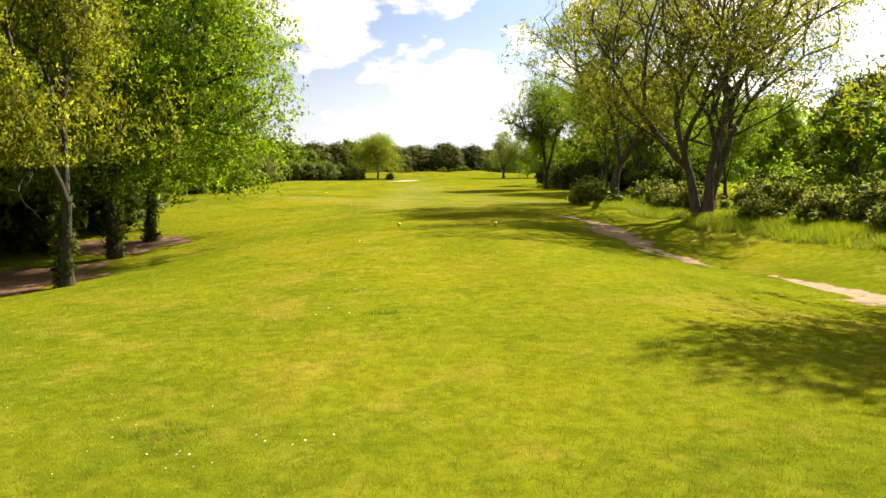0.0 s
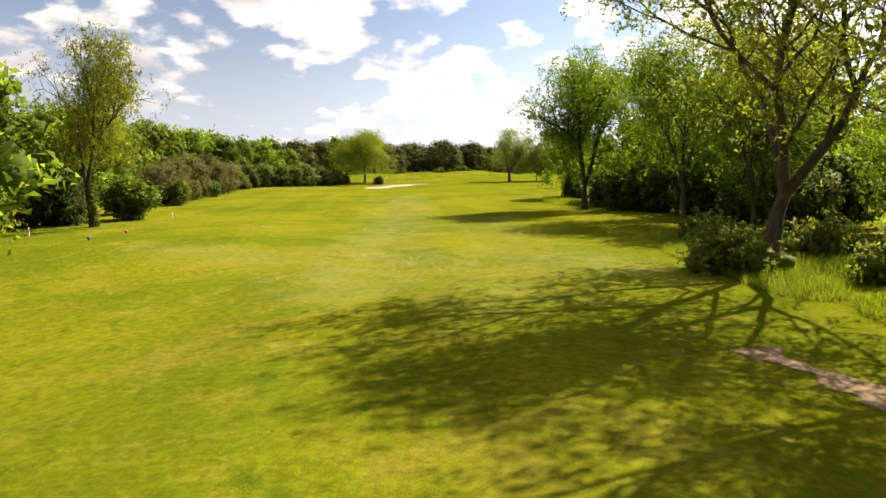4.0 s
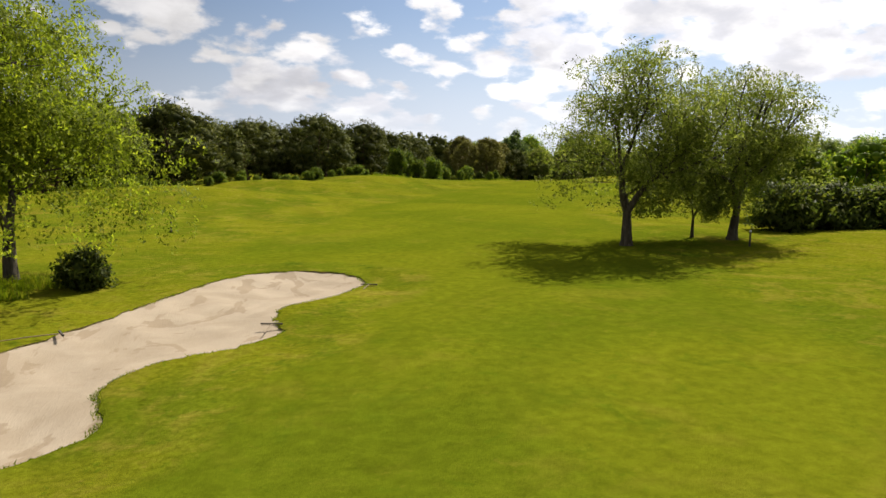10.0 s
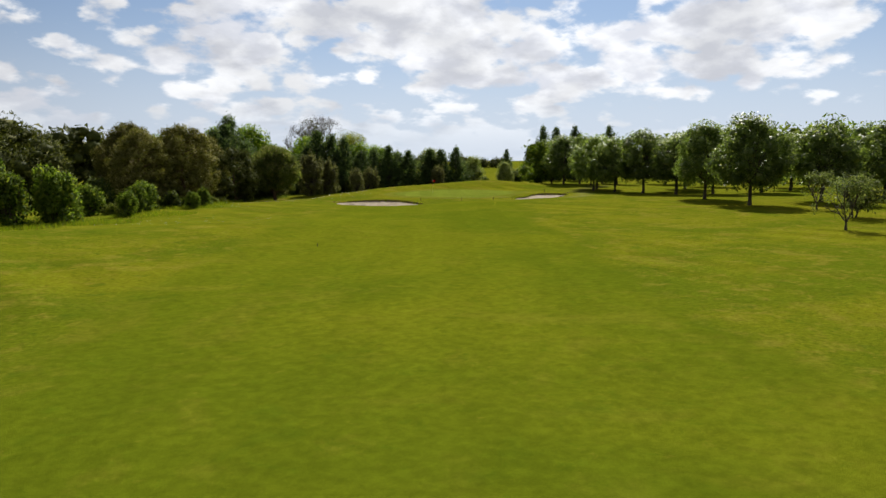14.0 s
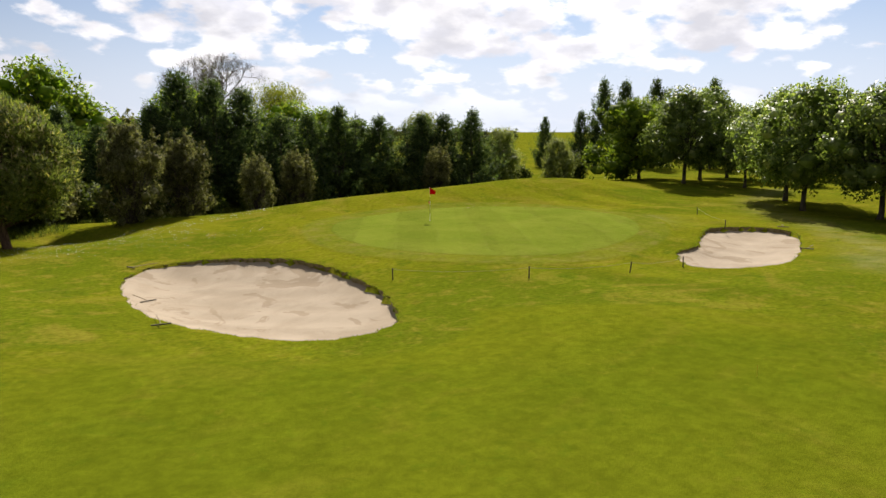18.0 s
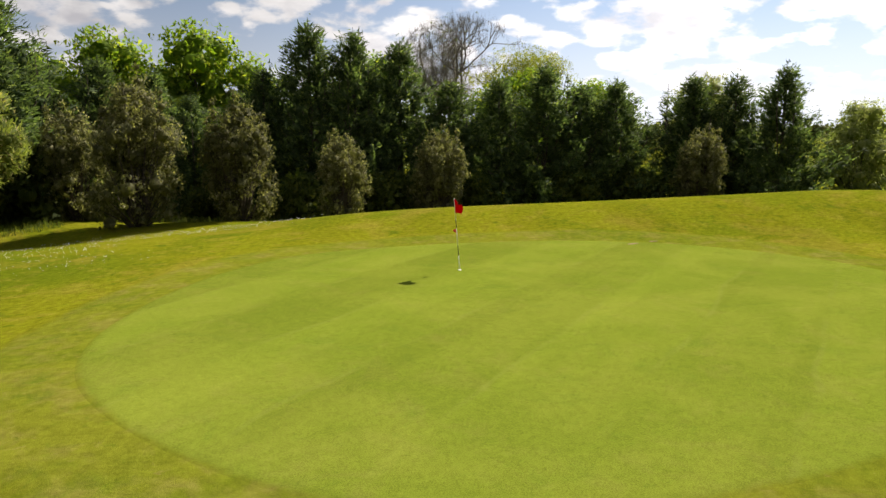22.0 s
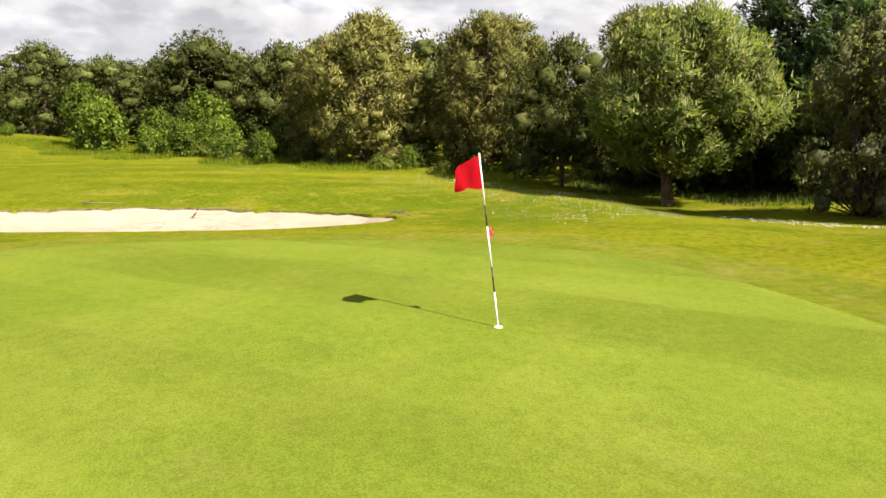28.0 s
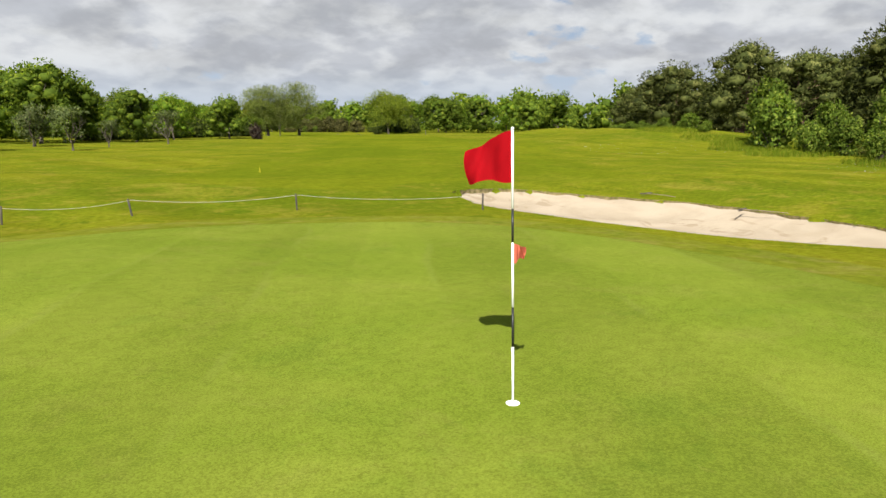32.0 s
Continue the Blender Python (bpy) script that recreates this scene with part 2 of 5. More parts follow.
def grass(name, own, relief=0.5, outer=None, lanes=False, trodden=False):
    """Mown turf; outer: the turf into which it passes at its edge."""
    m, n = material(name)
    at = n.add("ShaderNodeNewGeometry").outputs["Position"]
    c, rise = turf(n, at, *own)
    if lanes:
        # mower lanes, pressed one way and the other, with a paler wheel line between
        across = n.math("ADD", n.vec("DOT_PRODUCT", at, (0.826, -0.563, 0.0)), n.math("MULTIPLY", n.noise(at, 0.25, 2.0), 0.8))
        wave = n.math("SINE", n.math("MULTIPLY", across, 6.2832 / 4.6))
        worn = n.noise(at, 0.35, 4.0, 0.6)
        c = n.mix(n.band(worn, 0.3, 0.65, 0.25, 1.0), c, n.mix(1.0, c, n.add_grey(n.band(wave, -0.22, 0.22, 0.925, 1.045)), "MULTIPLY"))
        line = n.math("MULTIPLY", n.band(n.math("ABSOLUTE", wave), 0.03, 0.12, 1.0, 0.0), n.band(worn, 0.42, 0.6, 0.0, 0.13))
        c = n.mix(line, c, (0.17, 0.175, 0.045))
    if trodden:
        # trodden pale where the ground's own wear says so; the mower's passes beside it
        tread = n.add("ShaderNodeAttribute")
        tread.attribute_name = "cover"
        uneven = n.math("ADD", n.math("MULTIPLY", n.noise(at, 0.7, 5.0, 0.65, 0.5), 0.9), n.math("MULTIPLY", n.noise(at, 7.0, 5.0, 0.75), 0.5))
        much = n.math("MULTIPLY", tread.outputs["Fac"], n.band(uneven, 0.45, 0.95))
        c = n.mix(n.math("MULTIPLY", much, 0.62), c, (0.190, 0.178, 0.070))
        pass_by = n.math("SINE", n.math("ADD", n.vec("DOT_PRODUCT", at, (1.45, 0.10, 0.0)), n.math("MULTIPLY", n.noise(at, 0.08, 3.0), 3.0)))
        shown = n.band(n.noise(at, 0.05, 3.0, 0.6), 0.42, 0.62, 0.15, 1.0)
        c = n.mix(shown, c, n.mix(1.0, c, n.add_grey(n.band(pass_by, -0.6, 0.6, 0.90, 1.07)), "MULTIPLY"))
    if outer:
        edge = n.add("ShaderNodeAttribute")
        edge.attribute_name = "cover"
        other, rise = turf(n, at, *outer)
        uneven = n.math("ADD", n.math("MULTIPLY", n.noise(at, 0.3, 4.0, 0.65), 0.6), n.math("MULTIPLY", n.noise(at, 6.0, 5.0, 0.8), 0.4))
        c = n.mix(n.band(n.math("SUBTRACT", edge.outputs["Fac"], uneven), -0.2, 0.2), other, c)
    finish(n, c, 0.95, rise, relief, 0.08, 0.0)
    return m


def foliage(name, deep, fresh, tip=None, amount=0.25, glow=1.5, shine=0.06):
    """Leaves that let light through, each a little different; tip: colour of the youngest ones."""
    m, n = material(name)
    geo = n.add("ShaderNodeNewGeometry")
    own = geo.outputs["Random Per Island"]
    broad = n.noise(geo.outputs["Position"], 0.55, 3.0, 0.6)
    tree = n.add("ShaderNodeObjectInfo").outputs["Random"]
    c = n.mix(n.band(n.math("ADD", n.math("MULTIPLY", own, 0.55), n.math("MULTIPLY", broad, 0.6)), 0.25, 0.9), deep, fresh)
    if tip:
        c = n.mix(n.band(own, 1.0 - amount, 1.0 - amount * 0.6), c, tip)
    c = n.mix(1.0, c, n.add_grey(n.band(tree, 0.0, 1.0, 0.80, 1.12)), "MULTIPLY")
    lit_through = n.mix(1.0, c, (glow, glow * 1.05, glow * 0.5), "MULTIPLY")
    finish(n, c, 0.65 if shine < 0.2 else 0.42, gloss=shine, through_light=lit_through)
    return m


def bark(name, dark, light, ivy=0.0):
    m, n = material(name)
    at = n.add("ShaderNodeTexCoord").outputs["Object"]
    ridges = n.noise(n.vec("MULTIPLY", at, (9.0, 9.0, 1.6)), 1.0, 6.0, 0.7, 0.6)
    patches = n.noise(at, 1.3, 4.0)
    c = n.mix(n.band(ridges, 0.3, 0.7), dark, light)
    c = n.mix(n.band(patches, 0.55, 0.75, 0.0, 0.5 + ivy), c, (0.05, 0.075, 0.02))
    finish(n, c, 0.9, ridges, 0.8, 0.05, 0.15)
    return m


def plain(name, a, b, rough=0.6, scale=12.0, relief=0.15, fade=0.0):
    m, n = material(name)
    at = n.add("ShaderNodeTexCoord").outputs["Object"]
    v = n.noise(at, scale, 5.0, 0.65)
    finish(n, n.mix(n.band(v, 0.3, 0.7), a, b), rough, v, relief, 0.01, fade=fade)
    return m


ROUGH_TURF = ((0.075, 0.096, 0.0055), (0.118, 0.123, 0.0072), (0.162, 0.136, 0.019), 0.09, 1.1, 0.0, 0.58, 1.1, 1.12)
FAIR_TURF = ((0.075, 0.096, 0.005), (0.102, 0.115, 0.0062), (0.136, 0.126, 0.013), 0.06, 0.55, 0.02, 0.62, 0.78, 0.65)
COLLAR_TURF = ((0.092, 0.111, 0.009), (0.118, 0.127, 0.012), (0.160, 0.135, 0.034), 0.3, 0.9, 0.0, 0.54, 0.8, 0.8)
GREEN_TURF = ((0.103, 0.132, 0.014), (0.124, 0.148, 0.018), (0.152, 0.142, 0.032), 0.30, 1.5, 0.028, 0.60, 0.62, 0.35, 0.8)
ROUGH = grass("rough_grass", ROUGH_TURF, 0.5, trodden=True)
FAIRWAY = grass("fairway_grass", FAIR_TURF, 0.5, ROUGH_TURF)
COLLAR = grass("collar_grass", COLLAR_TURF, 0.5, ROUGH_TURF)
GREEN = grass("green_grass", GREEN_TURF, 0.22, COLLAR_TURF, lanes=True)
VERGE = foliage("verge_leaves", (0.075, 0.105, 0.015), (0.160, 0.185, 0.030), (0.23, 0.22, 0.05), 0.2)
BLADES = foliage("grass_blades", (0.085, 0.125, 0.007), (0.150, 0.185, 0.010), (0.21, 0.20, 0.022), 0.2)
LEAF_OAK = foliage("oak_leaves", (0.066, 0.114, 0.009), (0.146, 0.224, 0.013), (0.22, 0.285, 0.02), 0.25, 1.55)
LEAF_FIELD = foliage("field_leaves", (0.072, 0.098, 0.010), (0.162, 0.198, 0.019), (0.23, 0.255, 0.030), 0.2)
LEAF_ASH = foliage("ash_leaves", (0.080, 0.102, 0.020), (0.160, 0.188, 0.042), (0.23, 0.25, 0.075), 0.25, 1.8)
LEAF_YELLOW = foliage("young_oak_leaves", (0.080, 0.104, 0.010), (0.178, 0.190, 0.018), (0.25, 0.245, 0.03), 0.25, 1.7)
LEAF_WOOD = foliage("wood_leaves", (0.058, 0.092, 0.011), (0.122, 0.172, 0.018), (0.19, 0.23, 0.025), 0.2)
LEAF_FRESH = foliage("fresh_leaves", (0.075, 0.125, 0.012), (0.150, 0.230, 0.020), (0.24, 0.28, 0.03), 0.25, 1.9)
LEAF_SHRUB = foliage("young_shrub_leaves", (0.070, 0.112, 0.014), (0.145, 0.205, 0.026), (0.22, 0.26, 0.04), 0.22, 1.15)
LEAF_SPARSE = foliage("thin_oak_leaves", (0.108, 0.130, 0.016), (0.200, 0.216, 0.028), (0.26, 0.265, 0.034), 0.3, 1.9)
LEAF_CHEST = foliage("chestnut_leaves", (0.070, 0.104, 0.024), (0.150, 0.196, 0.050), (0.24, 0.27, 0.10), 0.16, 1.9, 0.22)
LEAF_OLIVE = foliage("olive_leaves", (0.075, 0.100, 0.034), (0.14, 0.165, 0.062), (0.21, 0.225, 0.10), 0.2, 1.3)
LEAF_WILLOW = foliage("willow_leaves", (0.100, 0.126, 0.040), (0.190, 0.212, 0.078), (0.26, 0.27, 0.12), 0.2, 1.8)
LEAF_HOLM = foliage("holm_oak_leaves", (0.080, 0.083, 0.036), (0.142, 0.141, 0.064), (0.21, 0.20, 0.11), 0.2, 1.75)
LEAF_PINE = foliage("pine_needles", (0.050, 0.064, 0.017), (0.145, 0.160, 0.042), (0.20, 0.20, 0.060), 0.15, 0.5)
LEAF_ROUND = foliage("young_pine_needles", (0.074, 0.100, 0.026), (0.188, 0.214, 0.056), (0.29, 0.26, 0.10), 0.12, 1.2)
LEAF_BROWN = foliage("brown_pine_needles", (0.130, 0.130, 0.034), (0.290, 0.275, 0.072), (0.34, 0.29, 0.105), 0.2, 0.42)
LEAF_FIR = foliage("cypress_sprays", (0.036, 0.058, 0.024), (0.082, 0.120, 0.045), (0.15, 0.19, 0.070), 0.16, 1.5)
LEAF_COPPER = foliage("copper_leaves", (0.030, 0.020, 0.018), (0.075, 0.052, 0.042), (0.14, 0.12, 0.09), 0.15)
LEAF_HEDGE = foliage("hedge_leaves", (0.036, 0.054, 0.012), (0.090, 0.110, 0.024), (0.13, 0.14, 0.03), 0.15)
LEAF_GORSE = foliage("gorse_leaves", (0.060, 0.062, 0.022), (0.120, 0.110, 0.035), (0.17, 0.15, 0.05), 0.2, 1.1)
BARK = bark("oak_bark", (0.030, 0.024, 0.017), (0.105, 0.088, 0.066))
BARK_IVY = bark("ivy_bark", (0.020, 0.019, 0.010), (0.055, 0.050, 0.030), 0.5)
BARK_PINE = bark("pine_bark", (0.050, 0.030, 0.020), (0.170, 0.105, 0.070))
BARK_GREY = bark("grey_bark", (0.12, 0.108, 0.088), (0.21, 0.19, 0.16))
DIRT = plain("bare_earth", (0.135, 0.082, 0.038), (0.235, 0.152, 0.080), 0.95, 3.0, relief=0.6, fade=1.2)
LITTER = plain("leaf_litter", (0.062, 0.033, 0.013), (0.140, 0.076, 0.031), 0.95, 2.2, relief=0.8, fade=0.9)

# ---- ground shape ----
# centre x, y, spread along x, y, height
SWELLS = (
    (-13, 22, 7.4, 13, -1.15), (9, 22, 4.2, 13, -1.0),
    (28.8, 248.3, 22, 9.6, 0.8), (-16.9, 207.3, 13.4, 8.4, 1.52), (-6.9, 226.1, 12.1, 6, 1.44), (6.9, 243.2, 12.9, 15.5, 1.52),
    (64.4, 304.2, 16, 3.7, -0.73), (77.5, 304, 8.1, 3, 0.55), (38, 160, 9, 8, 0.7), (84, 289, 15, 13, 0.1), (52, 300, 8, 12, -0.5),
    (100, 318, 30, 9, -0.5), (0, 130, 60, 50, 0.08), (98, 246, 28, 26, 0.42), (-12, 50, 6, 9, 0.35), (-30, 150, 14, 30, 0.1),
    (-10, 141, 7, 9, -0.4), (64.5, 286, 6.3, 12, -0.9), (76, 277, 9, 5, -0.24), (87, 275, 8, 4, -0.3), (118, 299, 12, 12, 0.5), (22, 168, 14, 8, 0.2),
    (97, 304, 15, 4.8, 1.28), (104, 300, 7, 5, 0.5), (84.5, 304.5, 5, 3.5, 0.2), (76, 313.5, 22, 4.5, -0.9),
)


def gz(x, y):
    """Height of the ground."""
    x, y = np.asarray(x, float), np.asarray(y, float)
    h = 0.22 - 0.14 * np.exp(-((y / 25) ** 2)) + 0.05 * np.sin(x * 0.21 + y * 0.08) * np.sin(y * 0.13 - 0.5) + 0.025 * np.sin(x * 0.55 - 1) * np.sin(y * 0.47)
    for cx, cy, sx, sy, a in SWELLS:
        h = h + a * np.exp(-(((x - cx) / sx) ** 2) - ((y - cy) / sy) ** 2)
    return h


def closed_curve(points, n):
    """A smooth closed line through control points."""
    p = np.array(points, float)
    k = len(p)
    out = []
    for i in range(k):
        a, b, c, d = p[i - 1], p[i], p[(i + 1) % k], p[(i + 2) % k]
        for s in np.linspace(0, 1, n, endpoint=False):
            out.append(0.5 * (2 * b + (c - a) * s + (2 * a - 5 * b + 4 * c - d) * s**2 + (3 * b - 3 * c + d - a) * s**3))
    return np.array(out)


def inside(poly, x, y):
    hit = np.zeros(np.shape(x), bool)
    for (x0, y0), (x1, y1) in zip(poly, np.roll(poly, -1, 0)):
        cross = (y0 > y) != (y1 > y)
        hit ^= cross & (x < (x1 - x0) * (y - y0) / (y1 - y0 + 1e-12) + x0)
    return hit


def outward(poly, by):
    """The outline moved outwards by so many metres."""
    d = np.roll(poly, -1, 0) - np.roll(poly, 1, 0)
    nrm = np.stack([d[:, 1], -d[:, 0]], 1) / np.linalg.norm(d, axis=1, keepdims=True)
    area = np.sum(poly[:, 0] * np.roll(poly[:, 1], -1) - poly[:, 1] * np.roll(poly[:, 0], -1))
    return poly + nrm * by * np.sign(area)


WEAR = (
    ([(-2.6, 40), (-2.5, 50), (-2.2, 60), (-2.6, 72), (-3.4, 84), (-3.8, 100)], 1.9, 0.75),
    ([(87.5, 269.0), (93, 271.4), (98.5, 276), (104, 282.5), (111, 287.4), (121, 291)], 1.3, 1.0),
    ([(92.0, 283.4), (94.6, 285.6)], 1.5, 0.9),
    ([(3.6, 46.5), (5.6, 43.0)], 2.2, 0.8),
    ([(-9.5, 47.5), (-5.5, 45.5)], 1.6, 0.6),
    ([(-2.4, 47), (-2.9, 53), (0.5, 44)], 0.9, 0.6),
    ([(1.0, 38), (3.0, 52), (2.6, 66)], 1.6, 0.5),
)


def wear_at(x, y):
    """How far traffic has worn the turf, along a few lines: points, half width, strength."""
    worn = np.zeros(np.shape(x))
    for line, half, strength in WEAR:
        for (x0, y0), (x1, y1) in zip(line, line[1:]):
            t = np.clip(((x - x0) * (x1 - x0) + (y - y0) * (y1 - y0)) / ((x1 - x0) ** 2 + (y1 - y0) ** 2), 0, 1)
            gone = np.hypot(x - x0 - t * (x1 - x0), y - y0 - t * (y1 - y0)) / half
            worn = np.maximum(worn, strength * np.exp(-gone * gone))
    return worn


def mesh_object(name, verts, faces, mat, parent=None, smooth=False, label="", cover=None, normals=None):
    me = bpy.data.meshes.new(name)
    me.from_pydata(np.asarray(verts).tolist() if isinstance(verts, np.ndarray) else verts, [], faces.tolist() if isinstance(faces, np.ndarray) else faces)
    if smooth:
        me.polygons.foreach_set("use_smooth", np.ones(len(me.polygons), bool))
    me.update()
    if normals is not None:
        me.polygons.foreach_set("use_smooth", np.ones(len(me.polygons), bool))
        me.normals_split_custom_set_from_vertices(normals.tolist())
    if cover is not None:
        me.attributes.new("cover", "FLOAT", "POINT").data.foreach_set("value", np.asarray(cover, float))
    if mat:
        me.materials.append(mat)
    ob = new(name, me)
    if parent:
        ob.parent = parent
    return tagged(ob, label) if label else ob


BUNKERS = {
    "fairway": closed_curve([(-12.7, 140.8), (-12.5, 144.4), (-11.2, 146.8), (-9.4, 150.1), (-8.1, 153.0), (-6.5, 156.5), (-4.3, 157.6), (-2.2, 156.6), (-1.3, 154.4), (-2.6, 152.0), (-4.3, 150.4), (-4.6, 148.8), (-4.4, 147.2), (-5.6, 146.0), (-7.4, 145.2), (-8.2, 143.5), (-7.7, 141.2), (-9.0, 139.6), (-11.0, 139.2)], 6),
    "far": closed_curve([(30.6, 149.5), (31.4, 154.5), (33.6, 156.6), (36.3, 154.4), (37.9, 150.0), (36.8, 147.2), (33.2, 146.4)], 10),
    "green_left": closed_curve([(62.4, 288.4), (63.7, 291.3), (65.9, 292.0), (68.4, 290.4), (70.0, 288.0), (70.4, 285.2), (70.2, 282.2), (69.4, 278.6), (67.4, 275.2), (64.8, 275.1), (62.8, 278.4), (61.7, 283.2)], 8),
    "green_right": closed_curve([(83.4, 275.0), (85.6, 277.4), (88.0, 277.8), (90.8, 279.4), (93.4, 280.2), (96.0, 278.4), (95.2, 276.2), (91.0, 273.9), (87.0, 272.4), (84.2, 273.0)], 9),
}

# ---- ground, fairway, green ----


def steps(*stops):
    """Grid lines: (from, spacing) pairs up to the last value."""
    out = []
    for (a, d), (b, _) in zip(stops, stops[1:]):
        out += list(np.arange(a, b - 0.3 * d, d))
    return np.array(out + [stops[-1][0]])


gx = steps((-3000, 700), (-900, 150), (-150, 12), (-60, 2.0), (-14, 0.5), (0.5, 1.5), (29.5, 0.5), (38.5, 1.5), (60, 0.5), (99, 1.6), (160, 12), (256, 30), (466, 150), (1066, 700), (3166, 1))
gy = steps((-3000, 700), (-900, 150), (-150, 12), (-20, 1.6), (137, 0.5), (161, 1.6), (271, 0.5), (301, 1.6), (335, 10), (425, 30), (725, 150), (1175, 700), (3275, 1))
xx, yy = np.meshgrid(gx, gy)
zz = gz(xx, yy)
for poly in BUNKERS.values():
    zz = zz - 0.9 * inside(outward(poly, -0.05), xx, yy)
nx, ny = len(gx), len(gy)
idx = np.arange(nx * ny).reshape(ny, nx)
quads = np.stack([idx[:-1, :-1], idx[:-1, 1:], idx[1:, 1:], idx[1:, :-1]], -1).reshape(-1, 4)
ground = mesh_object("ground", np.stack([xx, yy, zz], -1).reshape(-1, 3), quads, ROUGH, smooth=True, cover=wear_at(xx, yy).ravel())
tagged(ground, "mown yellow-green rough grass with dry patches", "grass", kind="structure")


def flat_shape(name, outline, lift, mat, rings=14, label="", category="", hole=None, edge=0.4):
    """A sheet of turf that follows the ground inside an outline."""
    c = outline.mean(0)
    if hole is None:
        fs = np.linspace(1, 0.04, rings)
        loops = [c + (outline - c) * f for f in fs]
    else:
        loops = [outline + (hole - outline) * f for f in np.linspace(0, 1, rings)]
    k = len(outline)
    v = [(x, y, float(gz(x, y)) + (lift if r else -0.03)) for r, loop in enumerate(loops) for x, y in loop]
    f = [(r * k + i, r * k + (i + 1) % k, (r + 1) * k + (i + 1) % k, (r + 1) * k + i) for r in range(len(loops) - 1) for i in range(k)]
    if hole is None:
        f.append(tuple((len(loops) - 1) * k + i for i in range(k)))
    depth = np.repeat(np.clip(np.linspace(0, edge * len(loops), len(loops)), 0, 1), k)
    ob = mesh_object(name, v, f, mat, smooth=True, cover=depth)
    return tagged(ob, label, category, kind="structure")


FAIR_LINE = np.array([(-2.5, 104), (-2, 125), (0, 145), (5, 168), (15, 196), (32, 226), (52, 253), (66, 270), (71, 276)], float)


def along(line, n):
    s = np.linspace(0, len(line) - 1, n)
    i = np.clip(s.astype(int), 0, len(line) - 2)
    f = (s - i)[:, None]
    q = np.vstack([2 * line[0] - line[1], line, 2 * line[-1] - line[-2]])
    a, b, c, d = q[i], q[i + 1], q[i + 2], q[i + 3]
    return 0.5 * (2 * b + (c - a) * f + (2 * a - 5 * b + 4 * c - d) * f**2 + (3 * b - 3 * c + d - a) * f**3)


mid = along(FAIR_LINE, 160)
ahead = np.gradient(mid, axis=0)
side = np.stack([ahead[:, 1], -ahead[:, 0]], 1) / np.linalg.norm(ahead, axis=1, keepdims=True)
lanes = np.linspace(-1, 1, 33)
fv, ff, fade = [], [], []
wide = 12.5 * np.clip(np.minimum(np.linspace(0, 1, 160) * 14, (1 - np.linspace(0, 1, 160)) * 14), 0, 1) ** 0.5
for i in range(160):
    for s in lanes:
        x, y = mid[i] + side[i] * s * (wide[i] + 0.6 * math.sin(i * 0.31) * np.sign(s))
        clear_of = min(float(np.min(np.hypot(p[:, 0] - x, p[:, 1] - y))) for p in BUNKERS.values())
        fv.append((x, y, float(gz(x, y)) + (-0.04 if clear_of < 1.7 or i < 2 or i > 157 or abs(s) > 0.95 else 0.012)))
        fade.append(min((1 - abs(s)) * 2.6, i / 8, (159 - i) / 8, (clear_of - 1.5) / 2, 1))
ff = [(i * 33 + j, i * 33 + j + 1, (i + 1) * 33 + j + 1, (i + 1) * 33 + j) for i in range(159) for j in range(32)]
bunker_all = [outward(p, 0.35) for p in BUNKERS.values()]
ff = [q for q in ff if not any(inside(p, np.array([fv[k][0] for k in q]), np.array([fv[k][1] for k in q])).any() for p in bunker_all)]
tagged(mesh_object("fairway", fv, ff, FAIRWAY, smooth=True, cover=fade), "closely mown darker green fairway", "fairway", kind="structure")

GREEN_EDGE = closed_curve([(73.7, 288.0), (75.0, 283.5), (79.4, 280.0), (84.5, 280.0), (89.6, 282.4), (93.6, 287.0), (94.4, 292.5), (90.8, 296.8), (85.0, 297.9), (78.2, 296.9), (74.8, 293.2)], 10)
COLLAR_EDGE = outward(GREEN_EDGE, 1.9)
flat_shape("green_collar", COLLAR_EDGE, 0.03, COLLAR, 9, "pale dry collar of fringe grass round the green", "fringe", hole=outward(GREEN_EDGE, -1.2))
flat_shape("putting_green", GREEN_EDGE, 0.045, GREEN, 40, "smooth pale green putting surface with mown lanes", "putting green", edge=0.5)

# ---- bunkers ----


def sand_material():
    m, n = material("bunker_sand")
    at = n.add("ShaderNodeNewGeometry").outputs["Position"]
    broad = n.noise(at, 0.5, 4.0, 0.6, 0.8)
    damp = n.noise(n.vec("MULTIPLY", at, (1.0, 0.55, 1.0)), 0.6, 5.0, 0.6, 1.2)
    rake = n.noise(n.vec("MULTIPLY", at, (14.0, 3.0, 1.0)), 1.0, 3.0, 0.6, 1.0)
    grain = n.noise(at, 90.0, 2.0, 0.6)
    c = n.mix(n.band(broad, 0.35, 0.65), (0.262, 0.212, 0.152), (0.310, 0.256, 0.190))
    c = n.mix(n.band(damp, 0.57, 0.605, 0.0, 0.6), c, (0.200, 0.150, 0.098))
    c = n.mix(n.band(n.noise(at, 2.6, 5.0, 0.7, 0.8), 0.60, 0.70, 0.0, 0.35), c, (0.205, 0.160, 0.110))
    c = n.mix(1.0, c, n.add_grey(n.band(grain, 0.3, 0.7, 0.93, 1.06)), "MULTIPLY")
    rise = n.math("ADD", n.math("MULTIPLY", rake, 0.7), n.math("MULTIPLY", broad, 0.6))
    finish(n, c, 0.95, rise, 0.25, 0.04, 0.1)
    return m


SAND = sand_material()
SOIL = plain("turf_edge", (0.085, 0.078, 0.026), (0.26, 0.20, 0.105), 0.95, 6.0, relief=1.0)


